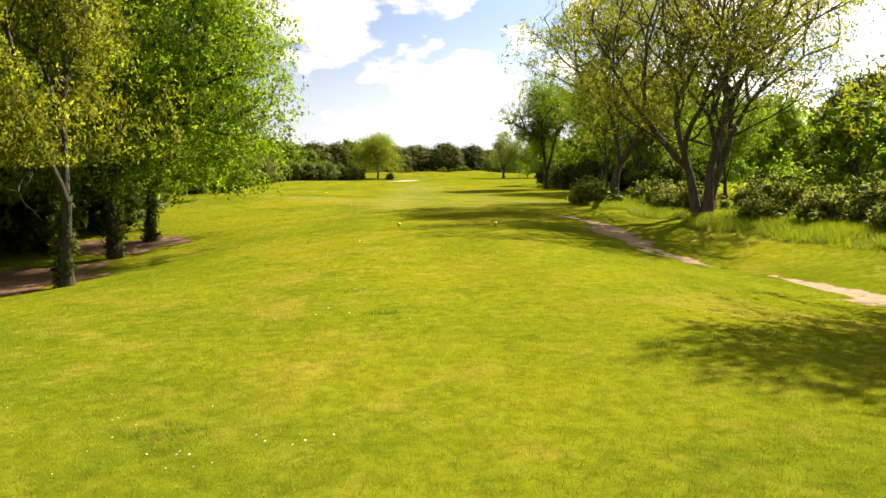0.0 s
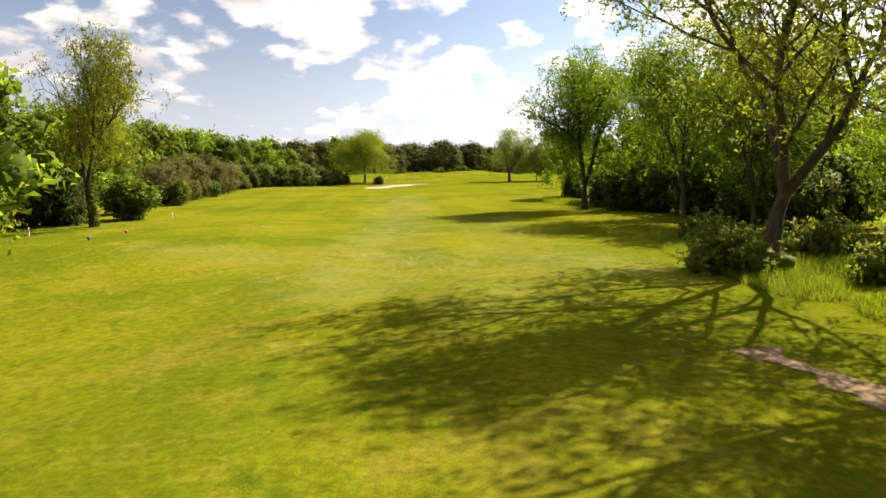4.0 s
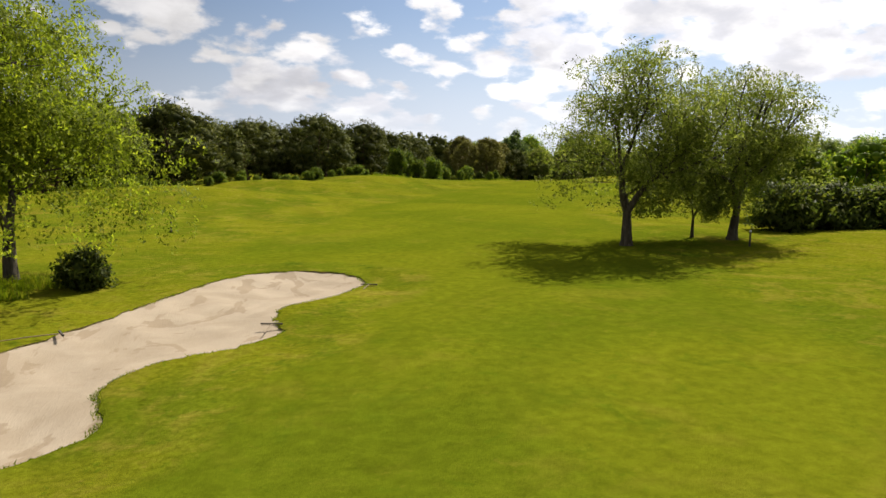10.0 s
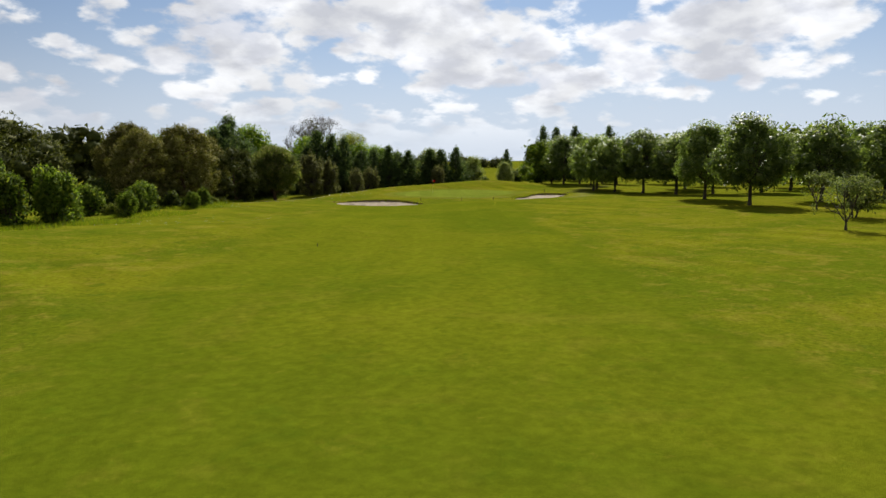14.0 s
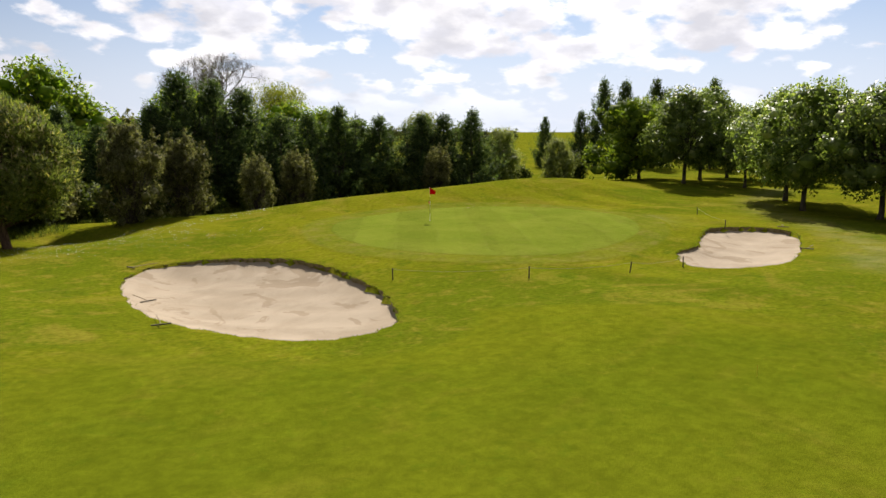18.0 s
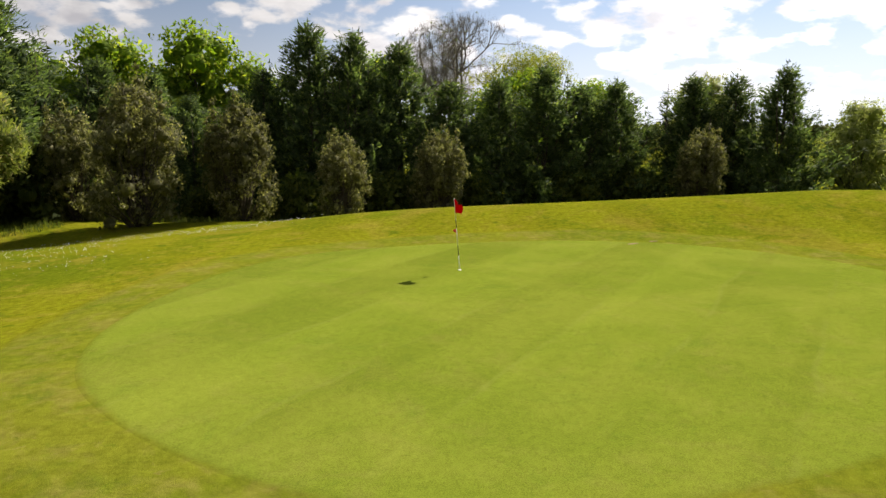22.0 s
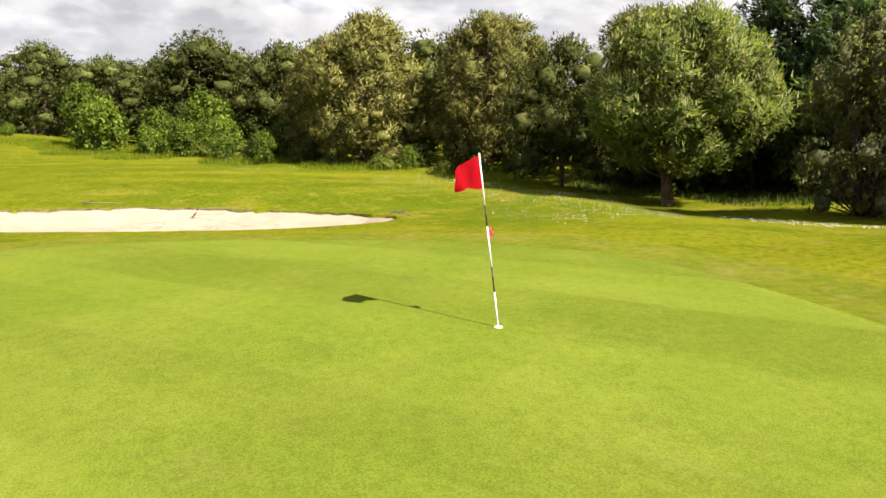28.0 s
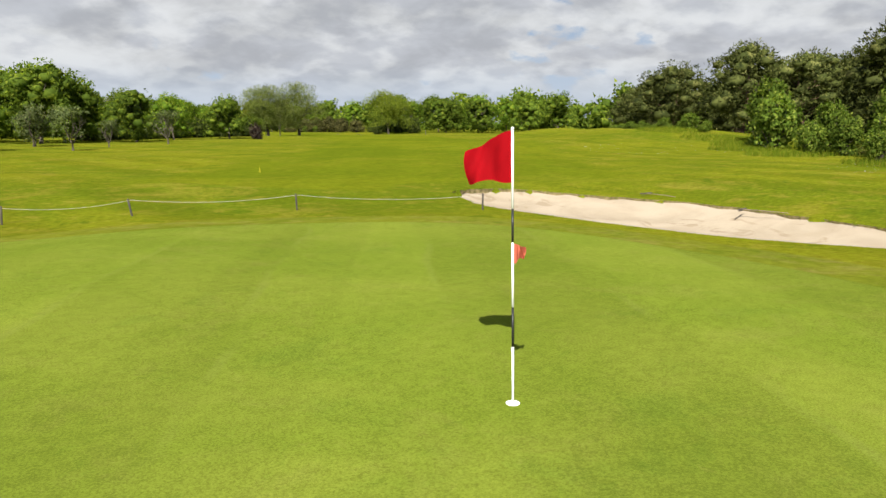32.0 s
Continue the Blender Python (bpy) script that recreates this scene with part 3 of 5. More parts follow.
def blades(rng, x, y, z, tall, wide, bend=0.35, spread=6.28, turn=0.0):
    """Grass blades at so many places: thin bent triangles."""
    k = len(x)
    a = turn + rng.uniform(-spread / 2, spread / 2, k)
    h, b = tall * rng.uniform(0.55, 1.25, k), bend * rng.uniform(0.2, 1.3, k) * tall
    c, s = np.cos(a), np.sin(a)
    root_a = np.stack([x - s * wide / 2, y + c * wide / 2, z - 0.02], -1)
    root_b = np.stack([x + s * wide / 2, y - c * wide / 2, z - 0.02], -1)
    tip = np.stack([x + c * b, y + s * b, z + h], -1)
    v = np.stack([root_a, root_b, tip], 1).reshape(-1, 3)
    return v, np.arange(3 * k).reshape(-1, 3)


def bunker(name, poly, label, depth=0.42, face=0.35, tilt=0.09, lean=(0.6, 0.8)):
    root = tagged(new(name), label, "bunker", "sand bunkers", kind="structure")
    c = poly.mean(0)
    root.location = (c[0], c[1], float(gz(*c)))
    base = Vector(root.location)
    k = len(poly)

    def sheet(part_name, loops, mat, cap=False, text=""):
        v = [Vector((x, y, z)) - base for loop in loops for x, y, z in loop]
        f = [(r * k + i, r * k + (i + 1) % k, (r + 1) * k + (i + 1) % k, (r + 1) * k + i) for r in range(len(loops) - 1) for i in range(k)]
        if cap:
            f.append(tuple((len(loops) - 1) * k + i for i in range(k)))
        return mesh_object(part_name, v, f, mat, root, True, text)

    # the bank is high on the side away from the play's line of approach
    def drop(x, y, far):
        high = np.clip(0.55 + tilt * ((x - c[0]) * lean[0] + (y - c[1]) * lean[1]), 0.12, 1.0)
        return depth * (face * high + (1 - face * high) * (1 - np.exp(-far / 1.1)))

    rng = np.random.default_rng(len(name) * 7 + k)
    ring = outward(poly, 0.1)
    low, top = poly.min(0), poly.max(0)
    px, py = (q.ravel() for q in np.meshgrid(np.arange(low[0], top[0], 0.42), np.arange(low[1], top[1], 0.42)))
    keep = inside(outward(poly, -0.22), px, py)
    pts = np.column_stack([px, py])[keep] + rng.uniform(-0.08, 0.08, (int(keep.sum()), 2))
    every = np.vstack([ring, pts])
    flat_v, _, tri, *_ = delaunay_2d_cdt([Vector(q) for q in every], [], [tuple(range(k))], 1, 1e-4)
    fx, fy = np.array([q.x for q in flat_v]), np.array([q.y for q in flat_v])
    far = np.array([float(np.min(np.hypot(poly[:, 0] - x, poly[:, 1] - y))) for x, y in zip(fx, fy)])
    fz = gz(fx, fy) - drop(fx, fy, far) + 0.02 * np.sin(3 * fx + 2 * fy) + rng.normal(0, 0.008, len(fx))
    mesh_object("sand", np.column_stack([fx, fy, fz]) - np.array(base), [tuple(q) for q in tri], SAND, root, True, "pale sand, raked and damp in patches")
    rim = outward(poly, 0.0)
    wob = [0.06 * math.sin(1.7 * i) + 0.04 * math.sin(0.6 * i + 1) + 0.07 * math.sin(2.9 * i + 2) for i in range(k)]
    rim = rim + (rim - c) / np.linalg.norm(rim - c, axis=1, keepdims=True) * np.array(wob)[:, None]
    lip = [[(x, y, float(gz(x, y)) + h) for x, y in outward(rim, d)] for d, h in ((1.0, -0.03), (0.5, 0.02), (0.12, 0.022))]
    lip += [[(x, y, float(gz(x, y)) + 0.0) for x, y in outward(rim, 0.0)]]
    sheet("lip", lip, ROUGH, text="dry grass lip")
    wall = [[(x, y, float(gz(x, y)) + 0.0) for x, y in rim], [(x, y, float(gz(x, y)) - 0.2) for x, y in outward(rim, 0.06)], [(x, y, float(gz(x, y)) - 0.62) for x, y in outward(rim, 0.02)]]
    sheet("bank", wall, SOIL, text="cut turf bank")
    n = 5200
    i, t = rng.integers(0, k, n), rng.uniform(0, 1, n)
    edge = rim[i] * (1 - t[:, None]) + np.roll(rim, -1, 0)[i] * t[:, None]
    patchy = 0.5 + 0.5 * np.sin(i * 0.9 + 1.3) * np.sin(i * 0.37)
    push = (edge - c) / np.linalg.norm(edge - c, axis=1, keepdims=True)
    edge = edge + push * 0.07 + rng.normal(0, 1, (n, 2)) * (0.03 + 0.06 * patchy)[:, None]
    v, f = blades(rng, edge[:, 0], edge[:, 1], gz(edge[:, 0], edge[:, 1]) - rng.uniform(0, 0.02, n), 0.04, 0.032, 1.6)
    fringe = mesh_object("fringe", v - np.array(base), f, BLADES, root, label="uneven grass fringe")
    tagged(fringe, kind="stuff")


bunker("bunker_1", BUNKERS["fairway"], "long curved fairway bunker of pale sand with a grass lip", 0.22, 0.06)
bunker("bunker_2", BUNKERS["far"], "pale sand bunker beyond the fairway, below a hedge", 0.5)
bunker("bunker_3", BUNKERS["green_left"], "large oval greenside bunker of pale sand", 0.55, 0.38, 0.16, (1.0, -0.12))
bunker("bunker_4", BUNKERS["green_right"], "kidney-shaped greenside bunker of pale sand", 0.5, 0.45)

# ---- trees ----


def tube(path, radii, sides=6):
    """A tapered tube along a path: vertices and quads."""
    p = np.array(path, float)
    d = np.gradient(p, axis=0)
    d /= np.linalg.norm(d, axis=1, keepdims=True) + 1e-9
    ref = np.array([0.31, 0.87, 0.38]) if abs(d[0] @ np.array([0.31, 0.87, 0.38])) < 0.9 else np.array([1.0, 0, 0])
    u = np.cross(d, ref)
    u /= np.linalg.norm(u, axis=1, keepdims=True) + 1e-9
    s = np.cross(d, u)
    a = np.linspace(0, 2 * math.pi, sides, endpoint=False)
    ring = np.cos(a)[None, :, None] * u[:, None] + np.sin(a)[None, :, None] * s[:, None]
    v = (p[:, None] + ring * np.array(radii)[:, None, None]).reshape(-1, 3)
    i = np.arange((len(p) - 1) * sides)
    nxt = (i // sides) * sides + (i + 1) % sides
    return v, np.stack([i, nxt, nxt + sides, i + sides], -1)


def joined(pieces):
    vs, fs, k = [], [], 0
    for v, f in pieces:
        vs.append(v)
        fs.append(f + k)
        k += len(v)
    return np.concatenate(vs), np.concatenate(fs)


def unit(v):
    return v / (np.linalg.norm(v) + 1e-9)


def branching(rng, tall, radius, trunk, r0, levels=3, kids=3, angle=0.62, stems=1, lean=(0, 0), droop=0.0, splay=0.16, lift=0.06):
    """Trunks, boughs and twig ends of a tree of that height and crown radius. trunk: height of the first fork."""
    boles, boughs, tips = [], [], []

    def grow(p, d, length, r, level, own=0):
        path, q, e = [p], p, d
        for _ in range(4):
            e = unit(e + rng.normal(0, 0.13 if level else 0.05, 3) + np.array([0, 0, lift - droop * level * 0.08]))
            q = q + e * length / 4
            path.append(q)
        if level == 1:
            own = len(boughs) + 1
        (boles if level == 0 else boughs).append((path, np.linspace(r, r * (0.7 if level < levels else 0.3), 5), level, own))
        if level == levels:
            tips.append(q)
            return
        many = kids + (1 if rng.random() < 0.4 else 0)
        turn = rng.uniform(0, 6.28)
        for j in range(many):
            a = turn + 6.283 * j / many + rng.normal(0, 0.25)
            b = angle * rng.uniform(0.65, 1.3)
            u = unit(np.cross(e, np.array([0.3, 0.5, 0.81]) if abs(e[2]) < 0.95 else np.array([1.0, 0, 0])))
            s = np.cross(e, u)
            nd = unit(e * math.cos(b) + (u * math.cos(a) + s * math.sin(a)) * math.sin(b))
            grow(path[-1], nd, length * rng.uniform(0.66, 0.9) * (1.0 if level else 0.85), r * 0.62, level + 1, own)
        if level:
            grow(path[2], unit(e + rng.normal(0, 0.7, 3)), length * 0.55, r * 0.42, min(level + 1, levels), own)

    for s in range(stems):
        a = 6.283 * s / stems + 0.5
        off = np.array([math.cos(a), math.sin(a), 0]) * (r0 * 0.9 if stems > 1 else 0)
        d = unit(np.array([lean[0] + (math.cos(a) * splay if stems > 1 else 0), lean[1] + (math.sin(a) * splay if stems > 1 else 0), 1.0]))
        grow(off + np.array([0, 0, -0.15]), d, trunk * rng.uniform(0.9, 1.1), r0 * (0.75 if stems > 1 else 1), 0)
    t = np.array(tips)
    c = t[:, :2].mean(0)
    far = np.percentile(np.linalg.norm(t[:, :2] - c, axis=1), 92)
    k_xy, k_z = radius / far, (tall - trunk) / (np.percentile(t[:, 2], 98) - trunk)

    def fit_in(p):
        p = np.array(p, float)
        f = np.clip((p[..., 2:3] - trunk * 0.8) / (trunk * 0.6 + 0.1), 0, 1)
        p[..., :2] = p[..., :2] * (1 + (k_xy - 1) * f)
        z = p[..., 2]
        p[..., 2] = np.where(z > trunk, trunk + (z - trunk) * k_z, z)
        mid_z, half = trunk + (tall - trunk) * 0.42, (tall - trunk) * 0.58
        rho = np.sqrt((p[..., 0] ** 2 + p[..., 1] ** 2) / (radius * 1.08) ** 2 + ((p[..., 2] - mid_z) / half) ** 2)
        k = np.where((rho > 1) & (p[..., 2] > trunk), np.maximum(rho, 1) ** -0.88, 1.0)
        p[..., 0], p[..., 1], p[..., 2] = p[..., 0] * k, p[..., 1] * k, mid_z + (p[..., 2] - mid_z) * k
        return p

    flare = np.array([1.45, 1.05, 0.95, 0.88, 0.8])
    bole = [tube(fit_in(p), r * flare / np.linspace(1, 0.8, 5), 9) for p, r, *_ in boles]
    groups = {}
    for p, r, lv, own in boughs:
        groups.setdefault(own, []).append(tube(fit_in(p), r, 6 if lv < 2 else 4))
    return bole, [joined(g) for g in groups.values()], fit_in(t)


GOLD = (1 + 5**0.5) / 2
ICO_V = np.array([(0, a, b * GOLD) for a in (-1, 1) for b in (-1, 1)] + [(a, b * GOLD, 0) for a in (-1, 1) for b in (-1, 1)] + [(a * GOLD, 0, b) for a in (-1, 1) for b in (-1, 1)]) / math.sqrt(1 + GOLD * GOLD)
near = np.linalg.norm(ICO_V[:, None] - ICO_V[None], axis=2) < 1.2
ICO_F = np.array([(a, b, c) if np.dot(np.cross(ICO_V[b] - ICO_V[a], ICO_V[c] - ICO_V[a]), ICO_V[a]) > 0 else (a, c, b) for a in range(12) for b in range(a) for c in range(b) if near[a, b] and near[b, c] and near[a, c]])


def gaps(rng, pos, span):
    """A smooth field over the crown, -1 to 1: where it is low there are holes between the sprays."""
    total = np.zeros(len(pos))
    for k in range(7):
        way = rng.normal(0, 1, 3)
        total += np.sin(pos @ (way / np.linalg.norm(way)) * 6.283 / (span * rng.uniform(0.6, 1.6)) + rng.uniform(0, 6.283))
    return total / 3.2


def leaves(rng, lobes, n, size, flat=0.75, slim=0.6, inner=0.2, axis="any", floor=-9.0, loose=0.11, core=0.0, spray=6, gap=-9.0):
    """Leaves in sprays on and in a set of rounded clumps, given as rows of x, y, z, radius. gap: where sprays are left out."""
    lobes = np.array(lobes, float)
    m = max(n // spray, 8)
    pick = rng.choice(len(lobes), m, p=lobes[:, 3] ** 2 / np.sum(lobes[:, 3] ** 2))
    d = rng.normal(0, 1, (m, 3))
    d /= np.linalg.norm(d, axis=1, keepdims=True)
    rad = np.where(rng.random(m) < inner, rng.random(m) ** 0.4, 1 + rng.normal(-0.4 * loose, loose, m))
    pos = lobes[pick, :3] + d * (lobes[pick, 3] * rad)[:, None] * np.array([1, 1, flat])
    keep = pos[:, 2] > floor
    if gap > -5:
        keep &= gaps(rng, pos, 4.5 * float(np.median(lobes[:, 3]))) > gap
    pos, d, pick = pos[keep], d[keep], pick[keep]
    m = len(pos)
    if axis == "any":
        nrm = d * 1.0 + rng.normal(0, 0.45, (m, 3)) + np.array([0, 0, 0.5])
    else:
        nrm = d * 1.2 + rng.normal(0, 0.45, (m, 3)) + np.array([0, 0, 0.4])
    nrm /= np.linalg.norm(nrm, axis=1, keepdims=True)
    out = pos * np.array([1, 1, 0])
    out /= np.linalg.norm(out, axis=1, keepdims=True) + 1e-6
    lead = {"any": d * 0.6 + np.array([0, 0, -0.15]), "out": out * 0.9 + np.array([0, 0, 0.45])}.get(axis, d * 0.75 + np.array([0, 0, 0.35])) + rng.normal(0, 0.35, (m, 3))
    # the leaves of one spray share its plane and its lead
    k = m * spray
    own = np.repeat(np.arange(m), spray)
    u = np.cross(nrm, lead)
    u /= np.linalg.norm(u, axis=1, keepdims=True) + 1e-9
    w_ = np.cross(u, nrm)
    reach = size * (0.55 * spray**0.5)
    if axis == "any":
        a, q = rng.uniform(0, 6.283, k), reach * np.sqrt(rng.random(k))
        at = pos[own] + u[own] * (q * np.cos(a))[:, None] + w_[own] * (q * np.sin(a) * 1.25)[:, None] + nrm[own] * rng.normal(0, reach * 0.3, k)[:, None]
        ax = lead[own] * 0.6 + rng.normal(0, 0.75, (k, 3)) + np.array([0, 0, -0.15])
    else:
        a, q = rng.normal(0, reach * 0.5, k), rng.uniform(-0.5, 1.0, k) * reach
        at = pos[own] + u[own] * a[:, None] + w_[own] * q[:, None] + nrm[own] * rng.normal(0, reach * 0.25, k)[:, None]
        ax = lead[own] + rng.normal(0, 0.33, (k, 3))
    ok = at[:, 2] > floor
    at, ax, own = at[ok], ax[ok], own[ok]
    k = len(at)
    face = nrm[own] + rng.normal(0, 0.42, (k, 3))
    ax /= np.linalg.norm(ax, axis=1, keepdims=True)
    sd = np.cross(ax, face)
    sd /= np.linalg.norm(sd, axis=1, keepdims=True) + 1e-9
    nr = np.cross(sd, ax)
    s = (size * rng.uniform(0.6, 1.35, k))[:, None]
    wide = s * slim * 0.5
    # shading follows the spray, the clump and the crown
    crown = at - lobes[:, :3].mean(0)
    crown /= np.linalg.norm(crown, axis=1, keepdims=True) + 1e-6
    soft = d[own] * 0.45 + crown * 0.3 + nrm[own] * 0.5 + nr * 0.4 * np.sign((nr * nrm[own]).sum(1, keepdims=True))
    soft /= np.linalg.norm(soft, axis=1, keepdims=True) + 1e-9
    if slim > 0.45 and 0.14 <= size < 0.26:
        v = np.stack([at - ax * s * 0.5, at + sd * wide + ax * s * 0.08 + nr * s * 0.08, at + ax * s * 0.55, at - sd * wide + ax * s * 0.02 + nr * s * 0.06], 1).reshape(-1, 3)
        f, soft = np.arange(4 * k).reshape(-1, 4).tolist(), np.repeat(soft, 4, 0)
    else:
        v = np.stack([at - ax * s * 0.5 + sd * wide, at + ax * s * 0.6, at - ax * s * 0.3 - sd * wide], 1).reshape(-1, 3)
        f, soft = np.arange(3 * k).reshape(-1, 3).tolist(), np.repeat(soft, 3, 0)
    if core:
        # the close-grown inside of each clump
        dense = lobes if len(lobes) < 200 else lobes[lobes[:, 3] > np.percentile(lobes[:, 3], 62)]
        size_of = (dense[:, 3] * core)[:, None, None] * rng.uniform(0.7, 1.15, (len(dense), 12, 1))
        inner_v = dense[:, None, :3] + ICO_V[None] * size_of * np.array([1, 1, flat])
        inner_v[..., 2] = np.maximum(inner_v[..., 2], floor)
        inner_v = inner_v[:, ICO_F.ravel()].reshape(-1, 3)
        f += (len(v) + np.arange(len(inner_v)).reshape(-1, 3)).tolist()
        v, soft = np.vstack([v, inner_v]), np.vstack([soft, np.tile(ICO_V[ICO_F.ravel()], (len(dense), 1))])
    return v, f, soft


def leafy(name, made, mat, parent):
    v, f, soft = made
    return mesh_object(name, v, f, mat, parent, normals=soft)


KINDS = {}


def keep_kind(kind, root, label, category, group=""):
    """Stores a built thing as a model, placed later."""
    tagged(root, label, category, group)
    KINDS.setdefault(kind, []).append(root)
    return root


def broadleaf(kind, name, seed, tall, radius, trunk, r0, n, size, leaf, wood, label, lobe=0.3, group="", split=False, skirt=0, low=None, twigs=0, core=0.0, ivy=False, flat=0.75, gap=-0.35, spray=7, **shape):
    """A branching tree. skirt: clumps that hang low round the crown; low: how far down its leaves reach; split: each main bough a part."""
    rng = np.random.default_rng(seed)
    root = new(name)
    bole, bough, tips = branching(rng, tall - radius * lobe * 0.7, radius * (1 - lobe * 0.6), trunk, r0, **shape)
    if split:
        for piece in bole:
            mesh_object("trunk", *piece, wood, root, True)
        for piece in bough:
            mesh_object("bough", *piece, wood, root, True)
    else:
        mesh_object("trunk", *joined(bole), wood, root, True)
        mesh_object("branching", *joined(bough), wood, root, True)
    low = trunk * 0.55 if low is None else low
    if ivy:
        up = rng.uniform(0, 1, 60)
        around = rng.uniform(0, 6.283, 60)
        climb = np.column_stack([r0 * 0.7 * np.cos(around), r0 * 0.7 * np.sin(around), up * trunk * 1.1, r0 * rng.uniform(0.5, 1.1, 60) * (1.1 - 0.6 * up)])
        leafy("ivy", leaves(rng, climb, 1300, 0.13, 1.3, 0.8), LEAF_HEDGE, root)
    lobes = np.column_stack([tips, radius * lobe * rng.uniform(0.65, 1.25, len(tips))])
    if skirt:
        a, k = np.arange(skirt) * 2.39996, rng.uniform(0.55, 0.92, skirt)
        z = low + rng.uniform(0.25, 1.0, skirt) * (tall * 0.45 - low)
        lobes = np.vstack([lobes, np.column_stack([radius * k * np.cos(a), radius * k * np.sin(a), z, radius * lobe * rng.uniform(0.7, 1.1, skirt)])])
    leafy("crown", leaves(rng, lobes, n, size, flat, floor=low, core=core, gap=gap, spray=spray), leaf, root)
    if twigs:
        p = np.repeat(tips, twigs, 0) + rng.normal(0, 0.12, (len(tips) * twigs, 3))
        v, f = blades(rng, p[:, 0], p[:, 1], p[:, 2] - 0.3, 1.0, 0.016, 0.6)
        tagged(mesh_object("twig_haze", v, f, wood, root, label="fine bare grey twigs"), kind="stuff")
    return keep_kind(kind, root, label, "tree", group)


def dome_lobes(rng, tall, radius, low, n, r, base=0.45, swell=0.42, ragged=0.1):
    """Clumps that make up a crown: base is its width at the foot, swell the height at which it is widest."""
    h = (np.arange(n) + rng.uniform(0, 1, n)) / n
    below = base + (1 - base) * np.sin(np.clip(h / swell, 0, 1) * math.pi / 2)
    above = np.sqrt(np.clip(1 - ((h - swell) / (1 - swell)) ** 2, 0, 1))
    wide = np.where(h < swell, below, above)
    a = np.arange(n) * 2.39996 + rng.normal(0, 0.35, n)
    k = np.clip(rng.normal(1 - ragged, ragged, n), 0.4, 1.12) * np.where(rng.random(n) < 0.15, 0.5, 1.0)
    q = np.maximum(radius - r, 0.1) * wide * k
    z = low + r * 0.6 + (tall - low - r * 1.35) * np.minimum(h * rng.normal(1.0, ragged * 0.5, n), 1.0)
    return np.column_stack([q * np.cos(a), q * np.sin(a), z, r * rng.uniform(0.6, 1.3, n)])


def round_head(kind, name, seed, tall, radius, low, n, size, leaf, label, group=""):
    """A dense round-headed tree on a clear trunk."""
    rng = np.random.default_rng(seed)
    root = new(name)
    path = [(rng.normal(0, 0.03), rng.normal(0, 0.03), z) for z in (-0.15, 0.6, low + 0.4, low + 1.6)]
    mesh_object("trunk", *tube(path, [0.27, 0.19, 0.17, 0.13], 9), BARK, root, True)
    L = dome_lobes(rng, tall, radius, low, 62, radius * 0.25, 0.62, 0.36, 0.06)
    limbs = [tube([path[2], (x * 0.45, y * 0.45, low + 0.4 + (z - low) * 0.6), (x, y, z)], [0.075, 0.045, 0.012], 4) for x, y, z, _ in L]
    mesh_object("branching", *joined(limbs), BARK, root, True)
    leafy("crown", leaves(rng, L, n, size, 0.9, 0.62, 0.15, core=0.6), leaf, root)
    return keep_kind(kind, root, label, "tree", group)


def pine(kind, name, seed, tall, radius, low, n, size, leaf, label, lobes=46, lobe=0.3, slim=0.32, r0=0.2, flat=0.8, group="", stems=1, candles=0, base=0.7, swell=0.4, core=0.68):
    """A pine with a rounded crown of needle clumps."""
    rng = np.random.default_rng(seed)
    root = new(name)
    lean = rng.normal(0, 0.06, 2)
    parts, limbs = [], []
    for s in range(stems):
        a = rng.uniform(0, 6.28)
        o = np.array([math.cos(a), math.sin(a), 0]) * (0.5 if stems > 1 else 0)
        path = [o * (0.3 + 0.25 * z) + np.array([lean[0] * z, lean[1] * z, z]) for z in np.linspace(-0.15, tall * 0.8, 6)]
        parts.append(tube(path, r0 * np.array([1.4, 1, 0.9, 0.7, 0.5, 0.25]), 8))
    L = dome_lobes(rng, tall, radius, low, lobes, radius * lobe, base, swell, 0.06 + 0.06 * (base < 0.6))
    for x, y, z, r in L[::2]:
        s = np.array([lean[0] * z, lean[1] * z, max(low * 0.6, z - 0.35 * math.hypot(x, y) - 0.4)])
        e = np.array([x, y, z])
        limbs.append(tube([s, s * 0.5 + e * 0.5 + np.array([0, 0, -0.15]), e], [r0 * 0.32, r0 * 0.2, r0 * 0.06], 4))
    mesh_object("trunk", *joined(parts), BARK_PINE, root, True)
    mesh_object("branching", *joined(limbs), BARK_PINE, root, True)
    leafy("crown", leaves(rng, L, n, size, flat, slim, 0.1, "lobe", core=core, loose=0.09), leaf, root)
    if candles:
        k = rng.integers(0, len(L), candles)
        d = rng.normal(0, 1, (candles, 3)) + np.array([0, 0, 0.8])
        d /= np.linalg.norm(d, axis=1, keepdims=True)
        p = L[k, :3] + d * L[k, 3:4] * np.array([1, 1, flat]) * 1.02
        p = p[p[:, 2] > tall * 0.45]
        v, f = blades(rng, p[:, 0], p[:, 1], p[:, 2], 0.26, 0.05, 0.1)
        tagged(mesh_object("candle", v, f, CANDLE, root, label="pale new candle shoots"), kind="stuff")
    return keep_kind(kind, root, label, "tree", group)


